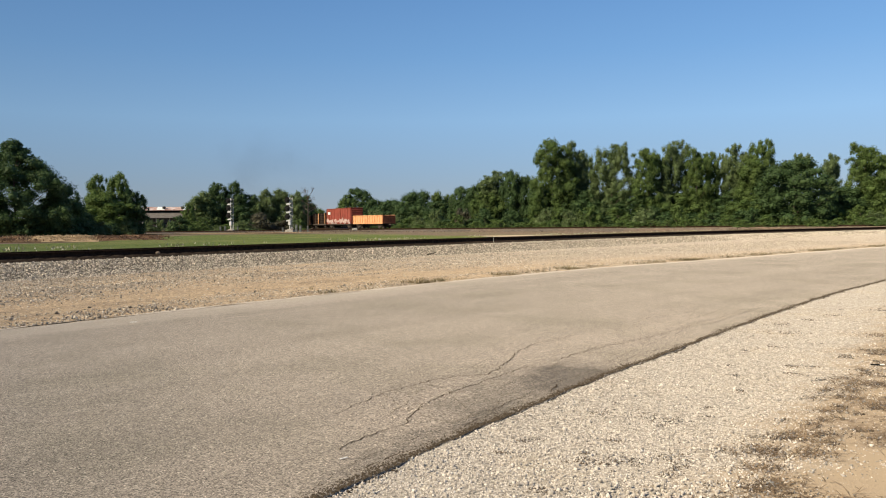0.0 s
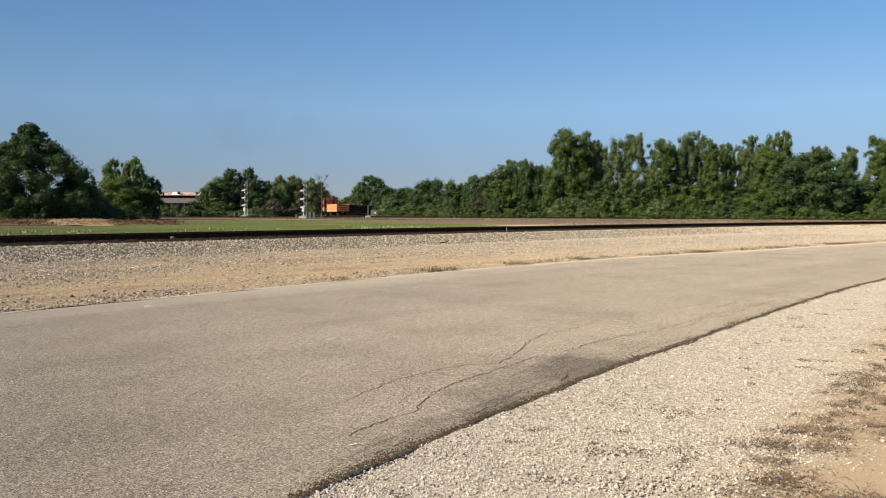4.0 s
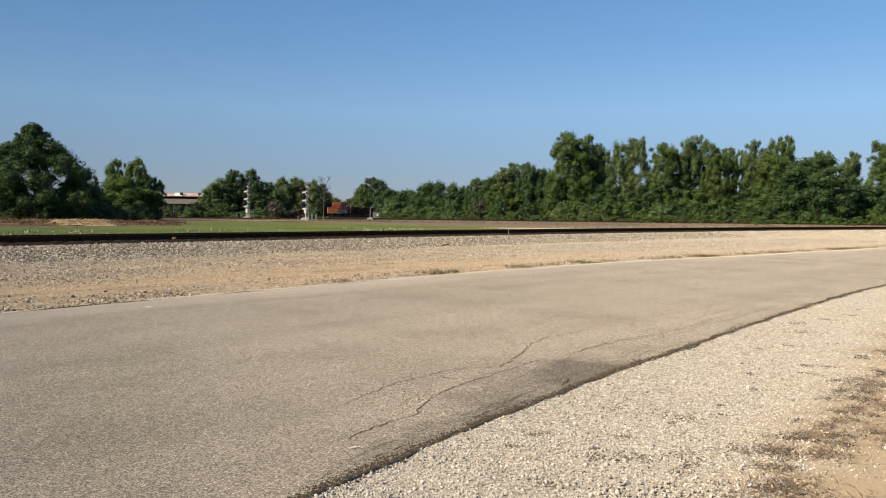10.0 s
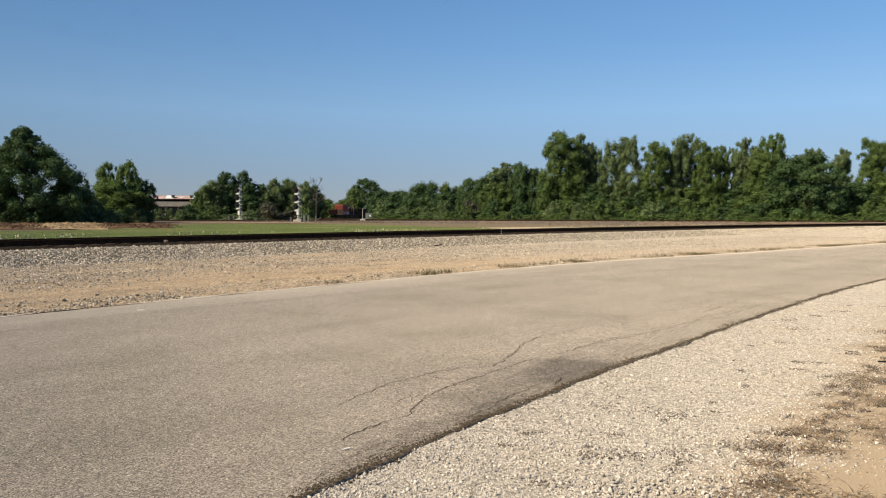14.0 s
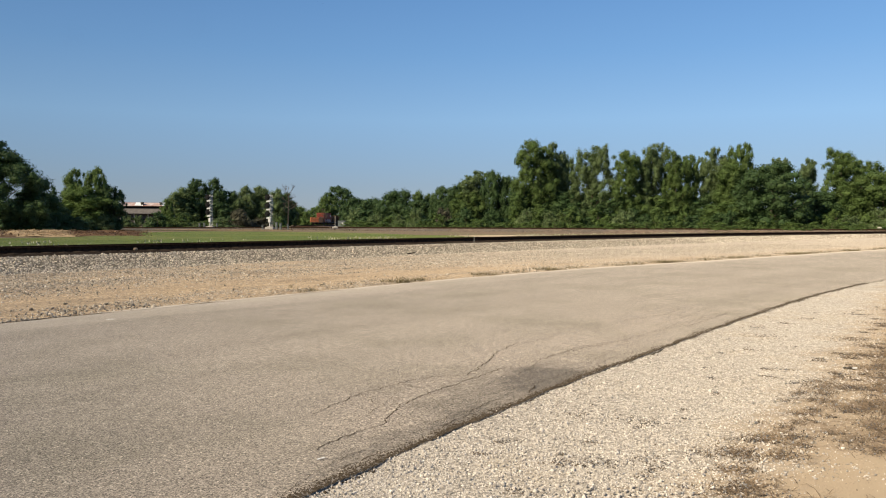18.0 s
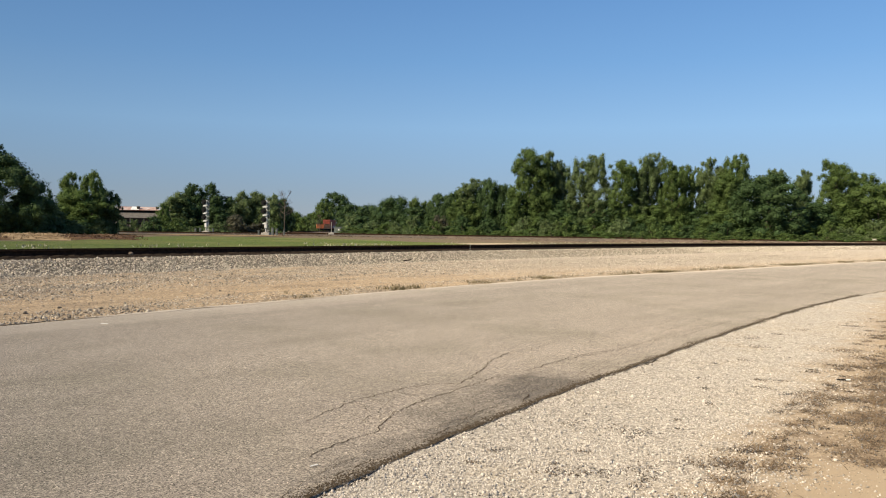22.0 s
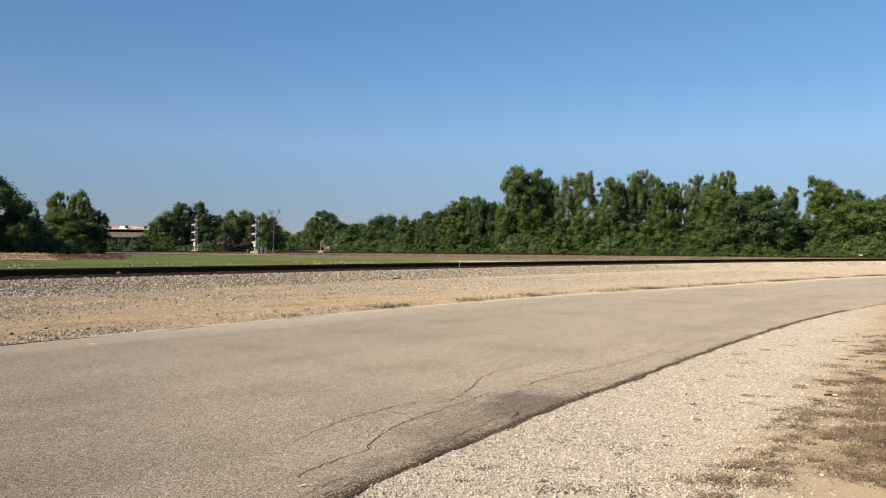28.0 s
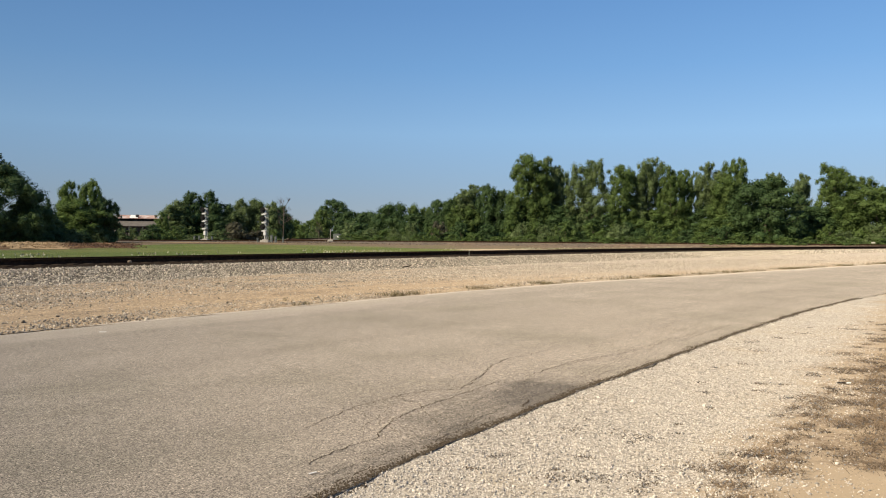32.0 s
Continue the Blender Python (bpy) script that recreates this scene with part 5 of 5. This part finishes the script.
def warehouse():
    x, y = bearing(318, 262)
    w = thing("warehouse", "low grey warehouse with a patchy red and white roof", "building", pose(x, y, 0, 0, 0, 14))
    L = 30
    bm = bmesh.new()
    for k in range(7):
        box(bm, -L / 2 + (k + 0.5) * L / 7, 0.0, 1.0, L / 7 - 1.1, 0.3, 2.0)
    box(bm, 0, 0, 3.6, L, 0.3, 2.2)
    box(bm, 0, 12, 2.4, L, 0.3, 4.8)
    for sx in (-1, 1):
        box(bm, sx * L / 2, 6, 2.4, 0.3, 12, 4.8)
    part("wall", bm, M_SHED, w, "grey sheet walls with open bays")
    for k in range(8):
        bm = bmesh.new()
        box(bm, -L / 2 + k * L / 7, -0.25, 2.1, 0.35, 0.35, 4.2, 0.02)
        part("column", bm, M_CONC, w, "pale column")
    bm = bmesh.new()
    box(bm, 0, 0, 0, L + 1, 5.6, 0.2, 0, Matrix.Translation((0, 1.4, 5.3)) @ Matrix.Rotation(radians(24), 4, "X"))
    part("lean_to_roof", bm, M_LEANTO, w, "weathered grey lean-to roof")
    bm = bmesh.new()
    box(bm, 0, 6, 6.2, L, 6, 1.6)
    part("clerestory", bm, M_BLACK, w, "dark clerestory band")
    for s in (-1, 1):
        bm = bmesh.new()
        box(bm, 0, 0, 0, L + 0.8, 4.2, 0.18)
        o = part("roof", bm, M_ROOF, w, "rusty roof sheets, partly white")
        o.matrix_basis = Matrix.Translation((0, 6 + s * 1.9, 7.4)) @ Matrix.Rotation(radians(-16 * s), 4, "X")
    for x0, wide in ((-L / 2 + 4.5, 8.0), (-1, 2.6), (7, 1.6)):
        bm = bmesh.new()
        box(bm, 0, 0, 0.12, wide, 4.1, 0.05)
        o = part("roof_sheet", bm, M_WHITE, w, "white replacement roof sheets")
        o.matrix_basis = Matrix.Translation((x0, 4.1, 7.4)) @ Matrix.Rotation(radians(16), 4, "X")
    for k in range(5):
        bm = bmesh.new()
        tube(bm, (-12 + k * 6, 3.4, 6.6), (-12 + k * 6, 3.4, 7.9), 0.5, 0.5, 10)
        tube(bm, (-12 + k * 6, 3.4, 7.9), (-12 + k * 6, 3.4, 8.2), 0.75, 0.4, 10)
        part("vent", bm, M_SHED, w)


warehouse()

# low heaps beyond the grass: pale dry grass between dark brown scrub
def heap(name, lo, hi, near, far, high, material, label, seed):
    """A low uneven mound between two bearings and two distances."""
    q, d = np.meshgrid(np.linspace(lo, hi, 60), np.linspace(near, far, 30), indexing="ij")
    at = [[sight(a, 375, b) for a, b in zip(r1, r2)] for r1, r2 in zip(q, d)]
    x, y = np.array([[p.x for p in r] for r in at]), np.array([[p.y for p in r] for r in at])
    a, b = (q - lo) / (hi - lo), (d - near) / (far - near)
    edge = np.clip(np.minimum(np.minimum(a, 1 - a) * 5, np.minimum(b * 3, (1 - b) * 3)) + 0.35 * fbm(x, y, 0.35, seed), 0, 1)
    z = edge * high * (0.6 + 0.5 * fbm(x, y, 0.5, seed + 1)) - 0.03
    idx = np.arange(x.size).reshape(x.shape)
    f = np.stack([idx[:-1, :-1], idx[1:, :-1], idx[1:, 1:], idx[:-1, 1:]], -1).reshape(-1, 4)
    tagged(new(name, mesh_from(name, np.stack([x, y, z], -1).reshape(-1, 3), f, material, True)), label, "dirt", "", "structure")
    r = np.random.default_rng(int(seed * 10))
    k = r.integers(0, x.size, 1500)
    keep = edge.ravel()[k] > 0.25
    k = k[keep]
    jit = r.normal(0, 0.7, (len(k), 2))
    return np.stack([x.ravel()[k] + jit[:, 0], y.ravel()[k] + jit[:, 1], z.ravel()[k]], 1)


P = heap("dirt_mound", -140, 105, 76, 118, 0.45, M_MOUND, "low heap of dark brown dirt beyond the grass", 3.0)
blades("scrub", P, (0.06, 0.28), 0.035, (0.1, 1.3), M_SCRUB, "dark brown scrub on the dirt heap", "weeds", 12, 4)
blades("dry_grass", P[::4], (0.1, 0.34), 0.03, (0.3, 1.4), M_TAN, "dry tan grass among the scrub", "weeds", 13, 4)
P = heap("dirt_mound", 75, 205, 77, 112, 0.5, M_DRYMOUND, "low heap covered with dry tan grass", 5.0)
blades("dry_grass", P, (0.05, 0.2), 0.03, (0.2, 1.3), M_TAN, "dry tan grass on the heap", "weeds", 14, 4)
P = heap("dirt_mound", 180, 325, 80, 118, 0.4, M_MOUND, "low heap of red-brown dirt beyond the grass", 7.0)
blades("scrub", P, (0.05, 0.2), 0.035, (0.1, 1.2), M_SCRUB, "dark red-brown scrub on the dirt heap", "weeds", 15, 4)

# ---- odds and ends on the ground ----
x, y = at_uv(24.6, 23.33)
st = thing("stick", "dark broken stick lying on the ballast", "stick", pose(x, y, 0.13, 0, 0, 20))
bm = bmesh.new()
tube(bm, (-0.18, 0, 0), (0.05, 0.03, 0.03), 0.03, 0.025, 6)
tube(bm, (0.05, 0.03, 0.03), (0.24, 0, 0.08), 0.025, 0.012, 6)
part("wood", bm, M_TIE, st)
for nm, lab, x, y, z, s, tn in (("paint_flake", "thin white flake lying on the asphalt", -0.69, 4.8, 0.012, (0.055, 0.010, 0.004), 40), ("paper_scrap", "pale scrap of paper on the asphalt", -4.84, 11.74, 0.012, (0.10, 0.035, 0.006), 10),
                                ("plastic_scrap", "white plastic scrap lying on the dirt", 4.44, 8.05, -0.03, (0.045, 0.018, 0.012), -20), ("metal_scrap", "dark metal scrap lying on the dirt", 4.37, 8.06, -0.03, (0.085, 0.018, 0.012), -15)):
    bm = bmesh.new()
    box(bm, 0, 0, 0, *s, min(s) * 0.25)
    for v in bm.verts:
        v.co.z += 0.2 * s[2] * math.sin(v.co.x * 60)
    o = part(nm, bm, M_BLACK if nm == "metal_scrap" else M_WHITE)
    o.matrix_basis = pose(x, y, z, 0, 0, tn)
    tagged(o, lab, "litter")

# a stone on the tie ends and a thin stake before the rail
us = np.linspace(3, 30, 800)
x, y = at_uv(us, v_rail(us) - 0.42)
k = int(np.argmin(np.abs(x / y + 0.379)))
bm = bmesh.new()
bmesh.ops.create_icosphere(bm, subdivisions=2, radius=0.06)
for v in bm.verts:
    v.co *= 1 + 0.3 * noise.noise(v.co * 9)
    v.co.x *= 1.4
stone = part("stone", bm, M_FSTONE)
stone.matrix_basis = pose(float(x[k]), float(y[k]), 0.485, 0, 0, 30)
tagged(stone, "single grey stone lying against the rail", "stone")
x, y = at_uv(us + 20, v_rail(us + 20) - 0.6)
k = int(np.argmin(np.abs(x / y - 0.0549)))
bm = bmesh.new()
box(bm, 0, 0, 0.16, 0.02, 0.015, 0.34, 0.003)
stake = part("marker_stake", bm, M_CONC)
stake.matrix_basis = pose(float(x[k]), float(y[k]), 0.40, 4, 0, 10)
tagged(stake, "thin pale stake standing beside the rail", "stake")

# ---- rolling stock ----


def truck(x, car):
    """A bogie with two axles, as one part with its wheels below it."""
    bm = bmesh.new()
    for sy in (-1.0, 1.0):
        box(bm, x, sy, 0.56, 2.2, 0.16, 0.28, 0.03)
        box(bm, x, sy, 0.44, 0.8, 0.2, 0.4, 0.03)
    box(bm, x, 0, 0.62, 0.4, 2.0, 0.3, 0.02)
    t = part("bogie", bm, M_STEEL, car)
    bm = bmesh.new()
    for sy in (-0.75, 0.75):
        tube(bm, (0, sy - 0.065, 0), (0, sy + 0.065, 0), 0.44, 0.44, 20)
    tube(bm, (0, -0.75, 0), (0, 0.75, 0), 0.08, 0.08, 8)
    w = part("wheelset", bm, M_STEEL, t)
    w.matrix_basis = pose(x - 0.88, 0, 0.44)
    again("wheelset", w, t, pose(x + 0.88, 0, 0.44))
    return t


def coupler(x, car):
    bm = bmesh.new()
    box(bm, x, 0, 0.86, 1.0, 0.2, 0.24, 0.02)
    part("coupler", bm, M_STEEL, car)


def gondola(label, material, length=16.0, side=1.75, floor=1.05):
    """Open wagon: ribbed sides and ends round an empty floor; x runs forward."""
    c = thing("gondola_wagon", label, "railway wagon", group="goods train")
    for sy, nm in ((1.5, "side"), (-1.5, "side")):
        bm = bmesh.new()
        box(bm, 0, sy, floor + side / 2, length, 0.05, side)
        box(bm, 0, sy * 1.02, floor + side, length, 0.16, 0.13, 0.02)
        box(bm, 0, sy * 1.02, floor + 0.05, length, 0.14, 0.22, 0.02)
        part(nm, bm, material, c)
    n = 13
    bm = bmesh.new()
    box(bm, 0, 0, 0, 0.16, 0.12, side - 0.1, 0.02)
    r0 = part("rib", bm, material, c)
    r0.matrix_basis = pose(-length / 2 + 0.15, 1.56, floor + side / 2)
    for i in range(n):
        for sy in (1.56, -1.56):
            if i or sy < 0:
                again("rib", r0, c, pose(-length / 2 + 0.15 + i * (length - 0.3) / (n - 1), sy, floor + side / 2))
    for sx in (-1, 1):
        bm = bmesh.new()
        box(bm, sx * length / 2, 0, floor + side / 2, 0.05, 3.0, side)
        for k in range(4):
            box(bm, sx * (length / 2 + 0.06), 0, floor + 0.2 + k * (side - 0.3) / 3, 0.13, 3.05, 0.14, 0.02)
        part("end_wall", bm, M_RUSTEND if material is M_YELLOW else material, c)
    bm = bmesh.new()
    box(bm, 0, 0, floor - 0.05, length, 2.9, 0.1)
    box(bm, 0, 0, floor - 0.25, length, 0.6, 0.4, 0.02)
    part("underframe", bm, M_STEEL, c)
    for sx in (-1, 1):
        truck(sx * (length / 2 - 2.0), c)
        coupler(sx * (length / 2 + 0.45), c)
    return c


def boxcar(length=17.0):
    c = thing("boxcar", "rust-red boxcar with ribbed ends and white scrawls", "railway wagon", group="goods train")
    f, h = 1.05, 3.6
    bm = bmesh.new()
    box(bm, 0, 0, f + h / 2, length, 2.9, h, 0.04)
    part("body", bm, M_BOXCAR, c)
    bm = bmesh.new()
    box(bm, 0, 0, f + h + 0.04, length + 0.1, 3.05, 0.12, 0.03)
    part("roof", bm, M_BOXCAR, c)
    for sy in (1, -1):
        bm = bmesh.new()
        box(bm, 0, sy * 1.5, f + h / 2 + 0.05, 3.2, 0.09, h - 0.25, 0.02)
        for k in range(4):
            box(bm, 0, sy * 1.56, f + 0.4 + k * 0.85, 3.0, 0.05, 0.07)
        part("door", bm, M_BOXCAR, c)
        for i in range(10):
            x = -length / 2 + 0.1 + i * (length - 0.2) / 9
            if abs(x) > 1.8:
                bm = bmesh.new()
                box(bm, x, sy * 1.48, f + h / 2, 0.12, 0.09, h - 0.1)
                part("rib", bm, M_BOXCAR, c)
        bm = bmesh.new()
        box(bm, length / 2 - 2.0, sy * 1.54, f + h - 1.0, 1.7, 0.02, 0.6)
        part("marking", bm, M_WHITE, c, "white painted square")
        rk = random.Random(5 if sy > 0 else 6)
        for k in range(34):
            bm = bmesh.new()
            x, z = rk.uniform(-length / 2 + 0.6, length / 2 - 0.6), f + rk.uniform(0.25, 1.0)
            wide, high = rk.uniform(0.45, 1.15), rk.uniform(0.18, 0.55)
            ring = [bm.verts.new((x + wide * q * math.cos(w), sy * (1.552 + k * 0.0015), z + high * q * math.sin(w)))
                    for w, q in ((j * math.pi / 5.5, rk.uniform(0.5, 1.1)) for j in range(11))]
            face = bm.faces.new(ring)
            out = bmesh.ops.extrude_face_region(bm, geom=[face])["geom"]
            bmesh.ops.translate(bm, vec=(0, -sy * 0.012, 0), verts=[g for g in out if isinstance(g, bmesh.types.BMVert)])
            bmesh.ops.recalc_face_normals(bm, faces=bm.faces[:])
            part("scrawl", bm, M_SCRAWL, c, "pale painted scrawl")
    for sx in (-1, 1):
        for k in range(9):
            bm = bmesh.new()
            box(bm, sx * (length / 2 + 0.05), 0, f + 0.25 + k * 0.36, 0.14, 2.7, 0.2, 0.05)
            part("end_rib", bm, M_BOXCAR, c)
        truck(sx * (length / 2 - 2.2), c)
        coupler(sx * (length / 2 + 0.45), c)
    bm = bmesh.new()
    box(bm, 0, 0, f - 0.1, length, 2.7, 0.22, 0.02)
    part("underframe", bm, M_STEEL, c)
    return c


def bulkhead_flat(length=17.0):
    c = thing("bulkhead_flat_wagon", "orange flat wagon with tall end bulkheads and posts", "railway wagon", group="goods train")
    bm = bmesh.new()
    box(bm, 0, 0, 1.0, length, 2.9, 0.35, 0.03)
    part("deck", bm, M_STEEL, c)
    for sx in (-1, 1):
        bm = bmesh.new()
        box(bm, sx * (length / 2 - 0.5), 0, 2.55, 0.22, 2.9, 2.8, 0.03)
        part("bulkhead", bm, M_DARKCAR, c, "dark brown bulkhead")
        truck(sx * (length / 2 - 2.2), c)
        coupler(sx * (length / 2 + 0.45), c)
    for x0, x1, m, lab in ((-length / 2 + 1.2, 0.4, M_DARKCAR, "dark slatted stack"), (1.6, length / 2 - 1.0, M_DARKCAR, "dark slatted stack")):
        bm = bmesh.new()
        for k in range(6):
            for sy in (-1.1, 1.1):
                box(bm, (x0 + x1) / 2, sy, 1.4 + k * 0.42, x1 - x0, 0.12, 0.26, 0.01)
        for k in range(4):
            box(bm, x0 + 0.1 + k * (x1 - x0 - 0.2) / 3, 0, 2.45, 0.14, 2.3, 2.5)
        part("load", bm, m, c, lab)
    for sy in (-1.36, 1.36):
        for x, w, m in ((1.0, 0.5, M_YELLOW), (-7.6, 0.35, M_YELLOW), (-3.6, 0.16, M_STEEL), (5.0, 0.16, M_STEEL)):
            bm = bmesh.new()
            box(bm, x, sy, 2.5, w, 0.14, 2.7, 0.01)
            part("stake", bm, m, c)
    return c


# ---- exhaust left hanging over the trees ----
smoke = []
rs = np.random.default_rng(3)
spots = [(-61, 12.5), (-61, 14.5), (-60.5, 16.5), (-61, 18.5), (-61, 20), (-60, 21.5), (-59.5, 23), (-58, 24.5), (-56.5, 26), (-66, 21), (-66.5, 24),
         (-50, 23), (-49, 21), (-54, 20), (-53, 22), (-46, 20.0), (-57, 17), (-56, 20), (-42, 19), (-64, 18), (-51, 18), (-62, 16)]
for x, z in [(x + rs.normal() * 0.7, z + rs.normal() * 0.7) for x, z in spots for _ in range(2)]:
    count = 1500
    c = rs.normal(size=(count, 1, 3)) * np.array([2.3, 1.5, 2.1])
    v = c + rs.normal(size=(count, 3, 3)) * 0.017
    o = new("smoke", mesh_from("smoke", v.reshape(-1, 3), np.arange(count * 3).reshape(-1, 3), M_SMOKE))
    tagged(o, "thin grey puff of engine exhaust drifting in the sky", "smoke", "engine exhaust", "stuff")
    smoke.append((o, Vector((x, 235, z)), Vector((rs.normal(-1.5, 1.5), 0, rs.normal(1.4, 0.7)))))

train = [(gondola("orange-yellow open gondola wagon with ribbed sides, last of the train", M_YELLOW, 13.6), 7.3),
         (boxcar(16.4), 23.4), (bulkhead_flat(), 41.1)]
for i in range(9):
    train.append((gondola("black high-sided gondola wagon of the goods train", M_DARKCAR, 16.0, 2.45), 58.6 + i * 17.2))


def run(t):
    """How far the train's tail has gone along the branch at t seconds."""
    return 8.9 * t - 0.08 * t * t if t < 12 else 95.28 + 5.8 * (t - 12)


def on_branch(s):
    return Vector((np.interp(s, BS, BX), np.interp(s, BS, BY), np.interp(s, BS, BZ)))


def wagon_pose(s):
    a, b = on_branch(s - 6), on_branch(s + 6)
    return Matrix.Translation((a + b) / 2) @ Matrix.Rotation(math.atan2(b.y - a.y, b.x - a.x), 4, "Z")


def motions():
    for car, ahead in train:
        walk(car, [(t, wagon_pose(min(run(t) + ahead, 310))) for t in [k * 0.5 for k in range(65)]])
    for puff, at, drift in smoke:
        walk(puff, [(t, Matrix.Translation(at + drift * t * (1 + t / 9))) for t in (0, 4, 8, 12, 16, 20, 24, 28, 32)])


motions()
